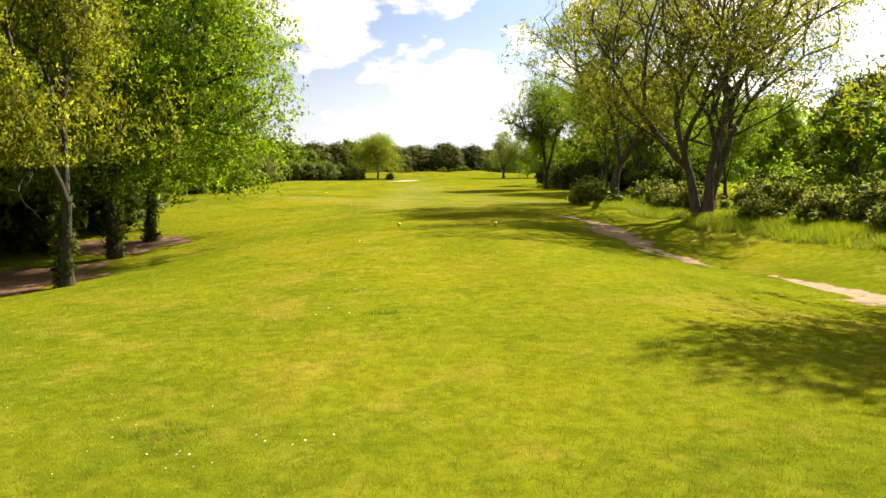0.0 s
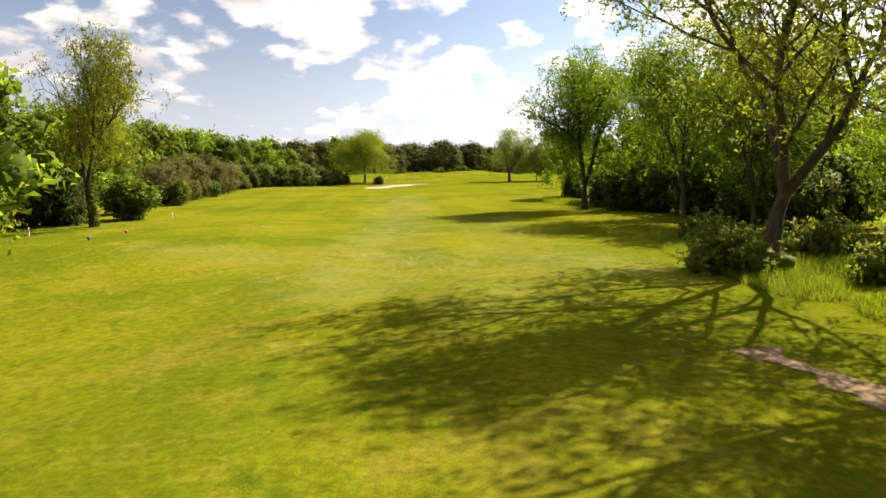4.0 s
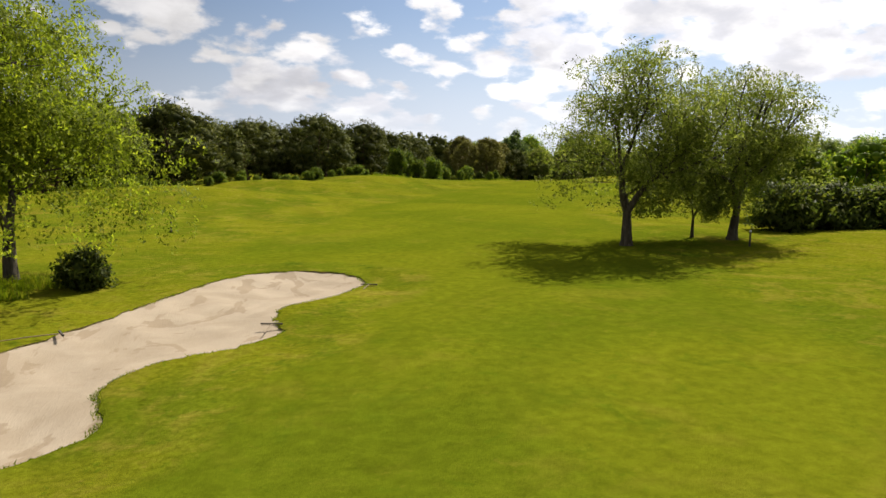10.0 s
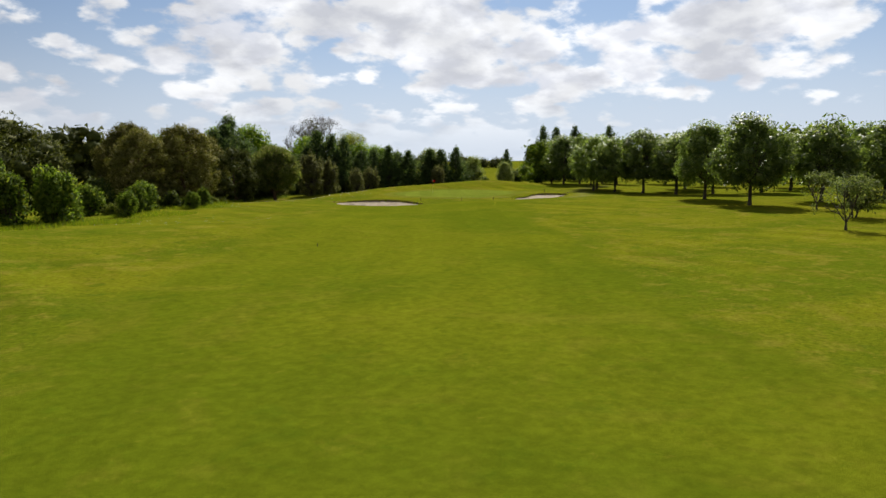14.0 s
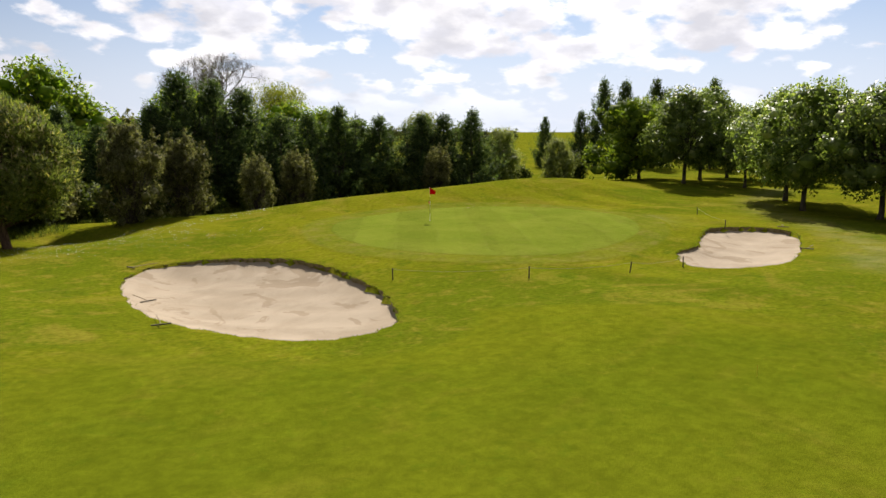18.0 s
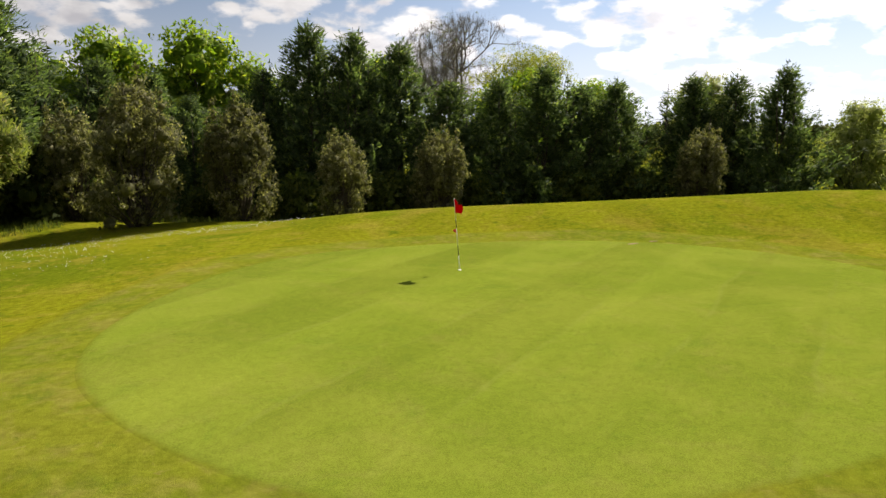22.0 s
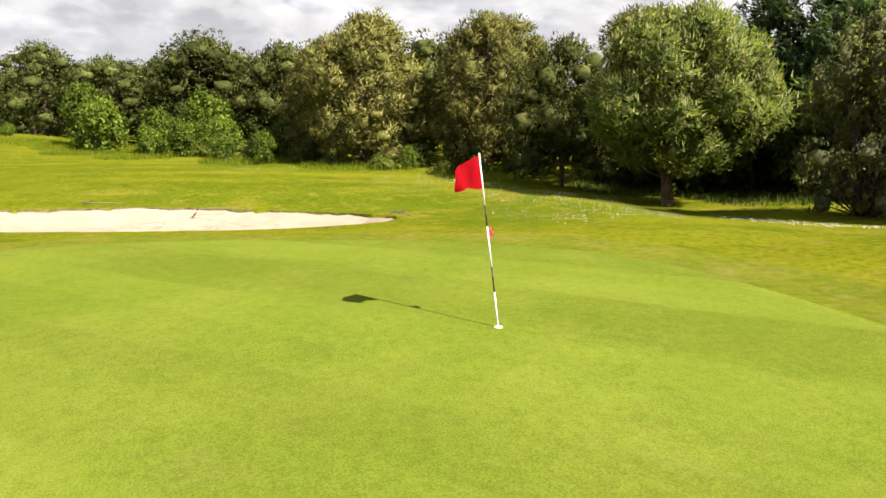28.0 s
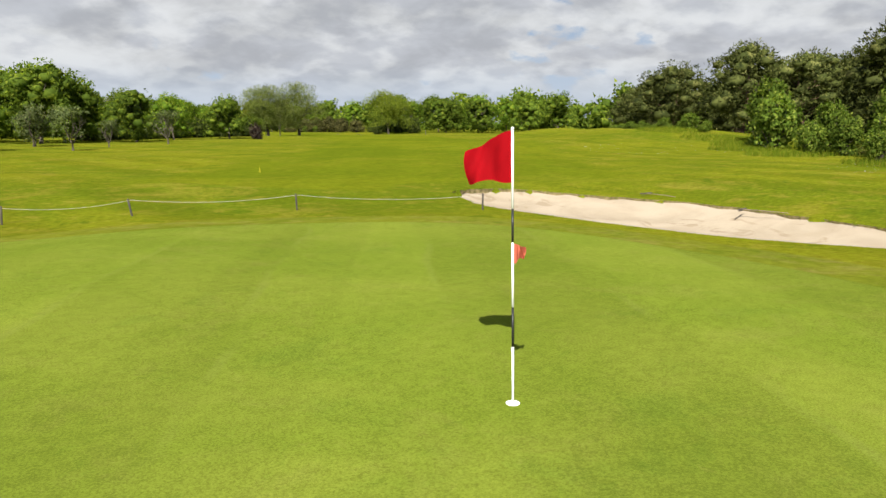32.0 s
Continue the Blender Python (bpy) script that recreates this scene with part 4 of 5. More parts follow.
def conifer(kind, name, seed, tall, radius, n, size, leaf, label, group="", low=0.3):
    """A dense cypress: upswept feathery sprays round one stem."""
    rng = np.random.default_rng(seed)
    root = new(name)
    mesh_object("trunk", *tube([(0, 0, -0.15), (0.03, 0, tall * 0.4), (0, 0.04, tall * 0.97)], [0.2, 0.14, 0.03], 7), BARK, root, True)
    L, limbs = [], []
    tops = [(0.0, 0.0, tall)]
    for j in range(4):
        a, q = rng.uniform(0, 6.283), radius * rng.uniform(0.25, 0.6)
        tops.append((q * math.cos(a), q * math.sin(a), tall * rng.uniform(0.66, 0.93)))
    for x, y, h in tops:
        for i, r in enumerate((0.10, 0.15, 0.21, 0.28, 0.35, 0.42)):
            L.append((x + rng.normal(0, 0.05), y + rng.normal(0, 0.05), h - 0.12 - 0.27 * i, r))
        limbs.append(tube([(x * 0.3, y * 0.3, h * 0.35), (x, y, h * 0.7), (x, y, h)], [0.06, 0.04, 0.01], 4))
    m = 105
    for i in range(m):
        f = (i + rng.random()) / m
        z = low + (tall * 0.94 - low) * f
        a = i * 2.39996 + rng.normal(0, 0.3)
        long = (radius * (1 - f) ** 0.8 + 0.25) * rng.choice([rng.uniform(0.5, 0.8), rng.uniform(0.85, 1.1), rng.uniform(1.1, 1.38)])
        c, s_ = math.cos(a), math.sin(a)
        for q, r in ((0.45, 0.17), (0.68, 0.14), (0.86, 0.10), (1.0, 0.065), (1.13, 0.035)):
            L.append((long * q * c, long * q * s_, max(z + long * (0.42 * q * q - 0.16), 0.1), max(radius * r * (1.15 - 0.6 * f), 0.09)))
        if i % 2 == 0:
            limbs.append(tube([(0, 0, max(0.2, z - 0.3)), (long * 0.5 * c, long * 0.5 * s_, z - 0.05 * long), (long * c, long * s_, z + 0.24 * long)], [0.045, 0.03, 0.012], 4))
    mesh_object("branching", *joined(limbs), BARK, root, True)
    leafy("crown", leaves(rng, L, n, size, 1.0, 0.3, 0.2, "out", core=0.5, spray=5, loose=0.16), leaf, root)
    return keep_kind(kind, root, label, "tree", group)


def shrub(kind, name, seed, tall, radius, n, size, leaf, label, lobes=22, lobe=0.36, group="", slim=0.6, low=-0.15, category="shrub", base=0.75, swell=0.35, ragged=0.13, spires=0):
    rng = np.random.default_rng(seed)
    root = new(name)
    L = dome_lobes(rng, tall, radius, low, lobes, radius * lobe, base, swell, ragged)
    L[:, 2] = np.maximum(L[:, 2], L[:, 3] * 0.35)
    if spires:
        # upright leading shoots above the bush
        a, q = rng.uniform(0, 6.283, spires), radius * 0.7 * np.sqrt(rng.random(spires))
        for i in range(spires):
            h = tall * rng.uniform(0.8, 1.2) * (1 - 0.3 * q[i] / radius)
            for j in range(4):
                L = np.vstack([L, [q[i] * math.cos(a[i]), q[i] * math.sin(a[i]), h - j * 0.22 * radius, radius * (0.09 + 0.05 * j)]])
    stems = [tube([(0.06 * x, 0.06 * y, -0.1), (0.5 * x, 0.5 * y, 0.45 * z), (x, y, z)], [0.05, 0.035, 0.012], 4) for x, y, z, _ in L]
    tagged(mesh_object("branching", *joined(stems), BARK, root, True), kind="stuff")
    leafy("foliage", leaves(rng, L, n, size, 0.9, slim, 0.2, floor=0.02, core=0.55), leaf, root)
    return keep_kind(kind, root, label, category, group)


PLACED = random.Random(5)
USED = set()


def place(kind, x, y, size=1.0, turn=None, tall=1.0, pick=None, sink=0.05, label="", wide=1.0):
    """Sets a copy of a model on the ground (the first use moves the model itself)."""
    models = KINDS[kind]
    ob = models[PLACED.randrange(len(models)) if pick is None else pick % len(models)]
    turn = PLACED.uniform(0, 360) if turn is None else turn
    m = pose(x, y, float(gz(x, y)) - sink, 0, 0, turn) @ Matrix.Diagonal((size * wide, size * wide, size * tall, 1))
    if ob.name not in USED:
        USED.add(ob.name)
        ob.matrix_basis = m
        got = ob
    else:
        scale = ob.matrix_basis.to_scale()
        got = copy_thing(ob, m @ Matrix.Diagonal((1 / scale.x, 1 / scale.y, 1 / scale.z, 1)))
    return tagged(got, label) if label else got


CANDLE = plain("candle_shoots", (0.30, 0.24, 0.12), (0.36, 0.28, 0.16), 0.8, 4.0)

# models
for s in (1, 2):
    broadleaf("oak_near", "oak_tree", 10 + s, 13.0, 6.6, 2.5, 0.26, 125000, 0.128, LEAF_OAK, BARK_IVY, "broad green oak with an ivy-clad dark trunk", split=True, gap=-0.75, spray=12, skirt=34, low=1.8, levels=4, kids=3, angle=0.58, lobe=0.23, ivy=True, flat=0.55)
broadleaf("oak_full", "oak_tree", 14, 11.6, 4.9, 1.7, 0.24, 54000, 0.135, LEAF_OAK, BARK_IVY, "full-crowned dark green oak beside the fairway", split=True, skirt=30, low=0.9, levels=4, kids=3, angle=0.55, lobe=0.25, flat=0.6)
broadleaf("oak_yellow", "oak_tree", 15, 11.0, 5.6, 2.3, 0.25, 52000, 0.125, LEAF_YELLOW, BARK_IVY, "young-leaved yellow-green oak with an ivy-clad trunk", split=True, skirt=20, low=3.1, levels=5, kids=2, lobe=0.2, angle=0.56, ivy=True, flat=0.6)
for s in (1, 2):
    broadleaf("oak_thin", "oak_tree", 20 + s, 13.5, 6.4, 2.4, 0.22 + 0.05 * s, 60000 if s == 1 else 52000, 0.125, LEAF_SPARSE, BARK, "thinly leaved oak forking low, bare boughs showing", split=True, stems=1 + 2 * (s - 1), levels=5, kids=2, angle=0.46, lobe=0.2, splay=0.2, lift=0.12)
for s in (1, 2, 3):
    broadleaf("wood", "broadleaf_tree", 30 + s, 9.5, 4.6, 1.6, 0.2, 7500, 0.38, LEAF_WOOD, BARK, "dense green broadleaf tree in the wood's edge", levels=3, kids=3, lobe=0.36, skirt=16, low=0.2, core=0.55)
for s in (1, 2):
    broadleaf("wood_fresh", "broadleaf_tree", 40 + s, 9.5, 4.4, 1.6, 0.2, 7500, 0.38, LEAF_FRESH, BARK, "bright fresh-green broadleaf tree", levels=3, kids=3, lobe=0.36, skirt=14, low=0.2, core=0.5)
    broadleaf("fine_oak", "oak_tree", 47 + s, 11.5, 4.7, 2.3, 0.2, 40000, 0.137, LEAF_FRESH, BARK, "fresh-green oak with a slim dark trunk beside the fairway", split=True, levels=4, kids=3, angle=0.55, lobe=0.24, skirt=16, low=1.7, flat=0.6, gap=-0.5)
    broadleaf("fine_fresh", "broadleaf_tree", 45 + s, 9.5, 4.4, 1.6, 0.2, 13000, 0.27, LEAF_FRESH, BARK, "bright fresh-green broadleaf tree behind the green", levels=3, kids=3, lobe=0.34, skirt=16, low=0.2, core=0.5)
for s in (1, 2, 3):
    broadleaf("field", "field_tree", 50 + s, 10.8, 7.2 if s == 1 else 5.4, 1.9, 0.3, 90000 if s == 1 else 66000, 0.135 if s == 1 else 0.12, LEAF_FIELD if s == 1 else LEAF_ASH, BARK, "spreading green tree with a short dark trunk beside the fairway", split=True, levels=5, kids=2, angle=0.6, lobe=0.22, skirt=44 if s == 1 else 18, low=0.9 if s == 1 else 1.4, flat=0.6, gap=-0.75)
for s in (1, 2, 3):
    round_head("chestnut", "chestnut_tree", 60 + s, 9.6 - 0.5 * (s == 3), 4.6 - 0.3 * (s == 2), 1.9, 14500, 0.24, LEAF_CHEST, "round-headed dense green avenue tree with a clear trunk", "avenue trees")
for s in (1, 2):
    broadleaf("olive", "small_tree", 70 + s, 3.9, 1.9, 0.8, 0.1, 4200, 0.17, LEAF_OLIVE, BARK, "small grey-green tree with an open crown", levels=3, kids=3, lobe=0.36, stems=s)
broadleaf("bare", "bare_tree", 80, 15.0, 7.2, 3.6, 0.42, 1500, 0.15, LEAF_YELLOW, BARK_GREY, "tall nearly bare tree with fine grey twigs", levels=6, kids=2, angle=0.52, lobe=0.12, twigs=10, lift=0.06)
for s in (1, 2, 3):
    pine("umbrella", "umbrella_pine", 90 + s, 11.4, 6.0, 0.5, 13500, 0.29, LEAF_PINE, "dark umbrella pine with a dense domed crown", 46, 0.27, 0.5, flat=0.8, swell=0.42, base=0.85, core=0.62, group="row of umbrella pines")
pine("round_pine", "round_pine", 96, 9.2, 5.0, 1.9, 46000, 0.3, LEAF_ROUND, "rounded young pine with pale candle tips", 190, 0.15, 0.32, 0.24, stems=3, candles=2800, base=0.55, core=0.5)
for s in (1, 2):
    pine("brown_pine", "brown_pine", 97 + s, 9.8, 4.4, 0.3, 28000, 0.29, LEAF_BROWN, "brownish-green pine with a loose tall crown", 150, 0.16, 0.3, 0.16, core=0.6, base=0.6, swell=0.36)
for s in (1, 2, 3):
    conifer("fir", "cypress_tree", 110 + s, 9.8, 4.1, 17000, 0.28, LEAF_FIR, "tall dark cypress with feathery upswept sprays", "row of dark cypresses")
for s in (1, 2):
    shrub("holm", "holm_oak", 120 + s, 6.0, 2.7, 19000, 0.137, LEAF_HOLM, "grey-green holm oak bush, clothed to the ground", 64, 0.22, "bushes before the cypresses", category="bush", base=0.7, swell=0.28, ragged=0.26, spires=18)
for s in (1, 2, 3):
    shrub("young", "young_shrub", 130 + s, 2.5 + 0.3 * s, 1.6, 4600, 0.2, LEAF_SHRUB, "bright green young shrub beside the pines", 24, 0.28, "row of young shrubs", ragged=0.42, spires=16)
for s in (1, 2):
    shrub("gorse", "gorse_bush", 140 + s, 4.3, 2.8, 8000, 0.27, LEAF_GORSE, "tall brownish-green gorse bush", 26, 0.34, slim=0.35)
for s in (1, 2):
    shrub("dark_bush", "thorn_bush", 150 + s, 3.6, 2.6, 2800, 0.36, LEAF_HEDGE, "dark green dense thorn bush", 24, 0.33, base=0.9, ragged=0.2)
shrub("bramble", "bramble_bush", 160, 1.25, 1.8, 4200, 0.135, VERGE, "tangled yellow-green bramble bush", 26, 0.26, ragged=0.34, spires=16)
shrub("willow", "willow_bush", 161, 6.6, 3.0, 20000, 0.135, LEAF_WILLOW, "rounded grey-green willow bush", 34, 0.3, category="tree")
shrub("low_bush", "low_bush", 162, 1.5, 0.95, 2400, 0.15, LEAF_COPPER, "small dark copper-leaved bush on the rough", 14, 0.36, ragged=0.25, spires=4)

# tee, left-hand trees
place("oak_yellow", -9.7, 18.2, 1.0, 30, wide=0.72)
place("oak_near", -11.6, 25.2, 1.05, 200, pick=0, wide=0.86)
place("oak_near", -11.9, 29.1, 0.95, 80, pick=1, wide=0.86)
for x, y, k, s in ((-17, 17, "wood", 1.0), (-19, 26, "wood", 1.1), (-17, 36, "wood_fresh", 1.0), (-19, 45, "wood", 1.05), (-23, 40, "wood", 1.2), (-24, 54, "wood_fresh", 0.8), (-26, 62, "wood", 1.0), (-29, 52, "brown_pine", 1.2), (-26, 70, "wood_fresh", 0.8), (-31, 64, "umbrella", 1.0), (-26, 10, "wood", 1.1), (-28, 30, "wood", 1.2)):
    place(k, x, y, s)
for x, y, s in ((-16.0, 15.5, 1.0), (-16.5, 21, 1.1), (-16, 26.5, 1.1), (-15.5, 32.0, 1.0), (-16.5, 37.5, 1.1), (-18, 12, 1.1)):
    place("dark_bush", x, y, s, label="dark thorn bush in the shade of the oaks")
place("young", -19.5, 66.0, 0.95, wide=1.35, label="yellow-green leafy bush at the wood's edge")
for x, y, s in ((-22, 62, 0.8), (-22.5, 72, 0.7)):
    place("dark_bush", x, y, s)
place("oak_yellow", -19.0, 60.2, 1.02, 250, wide=0.74, label="young-leaved yellow-green oak above the bushes")
# tee, right-hand trees
place("oak_thin", 10.2, 42.9, 1.0, 60, pick=0)
place("oak_thin", 12.6, 34.3, 1.05, 10, pick=1)
place("oak_yellow", 13.2, 15.5, 0.95, 140)
place("oak_yellow", 14.5, 7.0, 0.8, 200)
for x, y, k, s in ((19, 48, "fine_oak", 0.66), (22, 38, "wood_fresh", 0.62), (24, 54, "wood_fresh", 0.8), (30, 44, "wood", 0.8), (29, 30, "wood_fresh", 0.65), (35, 58, "umbrella", 0.9), (40, 40, "wood", 0.85), (38, 24, "wood", 0.75), (15, 55, "fine_oak", 0.72)):
    place(k, x, y, s)
place("oak_full", 10.6, 73.0, 1.02, 10)
for x, y, k, s in ((14.5, 63.6, "fine_oak", 1.0), (17.6, 58.5, "fine_oak", 0.95), (17, 74, "fine_oak", 0.95), (21, 66, "wood", 1.1), (17, 82, "wood", 0.8), (12.7, 91.0, "oak_full", 0.62), (16.5, 95, "wood", 0.72), (22, 88, "wood", 0.9), (24, 100, "wood", 0.8)):
    place(k, x, y, s)
for x, y, s in ((13.0, 71.0, 0.75), (14.8, 69, 0.8), (13, 76, 0.7), (12.8, 90, 0.5), (15, 73, 0.9), (16.6, 66.5, 0.9), (18.6, 63, 1.0), (17.4, 60, 0.8), (20, 57, 1.0), (17, 54.5, 0.8), (20.5, 68, 1.0)):
    place("dark_bush", x, y, s)
for x, y, s in ((8.9, 42.5, 1.15), (12.4, 40.2, 1.0), (13.2, 37.0, 1.0), (11.8, 37.4, 0.7), (13.6, 30.5, 0.8), (15, 28, 1.0), (15.5, 32, 1.2), (15.6, 24, 0.9), (17, 21, 1.0), (17, 27, 1.3), (16, 36, 1.2), (11, 50, 1.0), (13.5, 46, 1.1), (19, 24, 1.2), (15.4, 20, 0.6)):
    place("bramble", x, y, s)
# left-hand bushes and woods along the first fairway
for x, y, s in ((-25, 86, 0.9), (-26.5, 92, 1.05), (-27.3, 98, 1.1), (-27.6, 105, 1.15), (-28.2, 111, 1.0), (-29, 118, 0.9)):
    place("gorse", x, y, s)
for x, y, s in ((-23.2, 84.5, 0.75), (-25.2, 94.5, 0.7), (-25.2, 101, 0.6)):
    place("young", x, y, s)
for x, y, s in ((-30, 134, 1.0), (-26, 139, 1.0), (-22.5, 143, 1.0), (-30, 142, 1.1), (-34, 138, 1.1), (-26, 147, 1.0), (-21, 156, 0.7)):
    place("dark_bush", x, y, s)
for x, y, k, s in ((-34, 92, "wood", 1.0), (-38, 104, "wood_fresh", 1.0), (-36, 114, "wood", 0.95), (-40, 122, "wood", 1.05), (-38, 131, "wood_fresh", 1.0), (-44, 140, "wood", 1.05), (-38, 148, "wood", 0.95), (-46, 152, "wood_fresh", 1.05), (-40, 160, "wood", 1.0), (-46, 168, "wood", 1.0), (-37, 172, "wood_fresh", 0.9), (-34, 182, "wood", 0.85), (-42, 184, "wood", 1.0), (-48, 112, "wood", 1.2), (-50, 130, "wood", 1.2)):
    place(k, x, y, s)
for x, y, s in ((-28, 136.5, 0.95), (-24.2, 140.5, 0.9), (-20.5, 146.0, 0.85), (-18.6, 149.5, 0.7), (-24, 144, 1.05), (-32, 130, 1.0), (-29.5, 126, 0.8), (-17.5, 153.6, 0.5), (-22, 150, 0.9)):
    place("dark_bush", x, y, s)
# trees standing on the fairway's edges
place("field", -13.9, 155.5, 1.0, 20, pick=0, wide=0.88)
place("dark_bush", -11.3, 154.6, 0.42, 0)
place("field", 13.9, 163.2, 1.02, 120, pick=1, wide=1.02)
place("field", 21.6, 165.0, 0.95, 250, pick=2, wide=1.08)
place("field", 19.7, 166.2, 0.7, 20, pick=1, wide=0.5)
for i in range(12):
    place("dark_bush", 28.0 + 2.6 * i, 169.0 + 0.35 * i, 0.95, None, 0.9)
for x, y, k, s in ((36, 180, "wood", 0.75), (46, 182, "wood_fresh", 0.75), (54, 190, "wood", 0.85), (62, 184, "wood", 1.05), (66, 190, "wood", 1.2), (70, 178, "wood", 1.2), (58, 176, "wood_fresh", 0.95), (80, 186, "wood", 1.25), (78, 170, "wood", 1.3), (90, 178, "wood", 1.3)):
    place(k, x, y, s)
# umbrella pines behind the mound, and the young shrubs before them
for x, y, s in ((-38, 212, 1.0), (-32, 220, 1.0), (-26, 222, 1.02), (-18.9, 229, 1.05), (-15.5, 243, 1.0), (-10.3, 255, 1.12), (-4.5, 262, 1.02), (1.2, 252, 1.1), (3, 260, 1.05), (1, 268, 1.1), (6, 274, 1.1), (11.1, 273, 1.08), (12, 281, 1.05), (18, 288, 1.05), (-24, 250, 1.1), (-9, 270, 1.15), (4, 284, 1.1), (-22, 238, 1.0), (24, 296, 1.0), (-34, 232, 1.05), (-44, 205, 1.0)):
    place("umbrella", x, y, s * 0.9 * PLACED.uniform(0.93, 1.08), wide=PLACED.uniform(1.02, 1.26))
# low young growth along the mound's crest
for i in range(24):
    t = i / 23
    place("young", -25 + 36 * t + PLACED.uniform(-0.8, 0.8), 211 + 41 * t + PLACED.uniform(0.0, 1.8), PLACED.uniform(0.34, 0.6), tall=PLACED.uniform(0.75, 1.15), wide=PLACED.uniform(1.1, 1.6), label="low bright green shrub on the mound before the pines")
for x, y, s in ((16.5, 262.5, 1.25), (21, 264.5, 1.1), (24.5, 267, 1.3), (20, 275, 1.3), (31.4, 273, 0.72), (26, 272, 1.1), (34.8, 279.5, 0.8), (33, 276, 0.85), (29.0, 277.5, 1.1)):
    place("young", x, y, s * PLACED.uniform(0.9, 1.25), tall=PLACED.uniform(0.95, 1.25))
# pines and cypresses round the green
place("round_pine", 60.1, 304.0, 0.95, 40, wide=0.87, tall=0.97)
place("umbrella", 52.6, 301.0, 0.6, 100, tall=1.2)
place("brown_pine", 42.2, 290.5, 1.0, 10, pick=0, wide=1.02)
place("brown_pine", 44.0, 298.0, 0.98, 90, pick=1, wide=0.86)
place("brown_pine", 49.5, 306.5, 1.0, 180, pick=0)
place("brown_pine", 36.5, 288.0, 0.9, 180, pick=1)
place("brown_pine", 38.0, 300.0, 1.05, 250, pick=0)
for x, s, t in ((52, 319, 0.95), (55, 318, 0.92), (58.5, 318, 0.86), (62, 319, 0.84), (65.5, 318, 0.76), (70.5, 319, 0.8), (74.8, 319, 1.10), (77.6, 318.5, 1.02), (80.5, 319, 0.95), (83.6, 318, 0.9), (86.8, 319, 0.92), (89.6, 318, 0.86), (92, 318.5, 0.88), (94.2, 318, 0.78), (56.0, 313.5, 1.15), (58.9, 313.0, 1.0), (99.0, 317.5, 0.86), (53.4, 311.5, 1.25), (57.4, 315.6, 1.28), (68.0, 317.0, 0.74), (72.2, 317.6, 0.92), (101.5, 317.0, 0.95), (103.3, 314.5, 0.9)):
    place("fir", x, s, t, tall=PLACED.uniform(0.9, 1.12), wide=PLACED.uniform(0.88, 1.2))
for x, y, s in ((67.8, 307.6, 1.12), (72.2, 309.9, 1.0), (77.4, 309.2, 0.72), (82.6, 313.2, 0.86), (63.5, 311, 0.95), (98.0, 313.5, 0.8)):
    place("holm", x, y, s, wide=0.82)
place("bare", 86.5, 341, 1.0, 30)
place("oak_thin", 91.5, 338.5, 0.88, 75, pick=0, label="half-leaved yellow-green oak beyond the cypresses")
for x, y, k, s in ((61, 328, "fine_fresh", 1.24), (67, 329, "fine_fresh", 1.3), (78, 330, "fine_fresh", 1.05), (91, 333, "fine_fresh", 1.0), (56, 326, "fine_fresh", 1.08), (48, 322, "fine_fresh", 1.0), (98, 336, "fine_fresh", 0.9), (46, 312, "wood", 1.0)):
    place(k, x, y, s)
place("willow", 100.8, 319.5, 1.25)
place("willow", 110.5, 318.0, 1.0)
place("willow", 117.3, 315.5, 0.8)
place("willow", 105.8, 322.5, 0.72)
place("wood", 113.5, 322, 0.6)
for x, y, s in ((106, 320, 0.8), (121.5, 317, 0.9), (114, 318, 0.55)):
    place("dark_bush", x, y, s)
for x, y, s in ((44, 294, 0.45), (47, 300, 0.5), (40, 287.5, 0.4), (53, 307, 1.15), (56.5, 308.5, 1.25), (61, 311, 1.2), (65.5, 313, 0.8), (70, 314, 0.8), (75, 314, 0.75), (80, 315, 0.8), (85, 315.5, 0.7), (91, 316, 0.75), (95.5, 316, 0.7), (48, 309, 0.9), (41, 303, 0.9), (35, 294, 0.8), (38.5, 283, 0.5), (31, 284, 0.9), (27, 290, 0.9), (55, 314, 1.0)):
    place("dark_bush", x, y, s)
for x, y, s in ((42.2, 283.6, 0.62), (40.0, 280.6, 0.6), (45.6, 293.0, 0.42)):
    place("young", x, y, s)
for x, y, s in ((37, 284, 0.8), (40, 286.2, 0.9), (43, 288.4, 0.7), (46, 291.5, 0.7), (34, 280.5, 0.9), (48.5, 295, 0.6), (31, 277, 0.8), (47.2, 297.4, 0.65), (49.4, 299.6, 0.5)):
    place("bramble", x, y, s, label="low yellow-green weeds and brambles under the pines")
# avenue
for x, y, s in ((87.4, 242.3, 1.0), (93.3, 251.6, 0.98), (98.5, 240.0, 1.0), (104.2, 263.5, 0.95), (104.8, 269.7, 1.05), (105.8, 276.0, 0.95), (107.3, 281.8, 0.95), (112.9, 286.0, 1.0), (118.1, 299.0, 0.98), (108.8, 260.5, 1.0), (114.6, 270.7, 1.0), (117.6, 258.0, 1.05), (119.8, 293.5, 0.72), (124.5, 276.0, 1.05), (132.8, 298.0, 1.0), (137.5, 306.0, 1.0), (127, 303, 1.05), (110, 238, 1.0), (124, 246, 1.05), (134, 262, 1.05), (140, 282, 1.1), (103, 229, 1.0), (118, 230, 1.05), (133, 244, 1.1), (146, 268, 1.1), (145, 295, 1.1), (128, 312, 1.0)):
    place("chestnut", x, y, s)
for x, y, s in ((146, 333, 1.46), (148.3, 330.6, 1.44), (151.2, 327, 1.47), (156, 320, 1.45), (143, 335, 0.95), (138, 338, 0.85)):
    place("fir", x, y, s, wide=0.66)
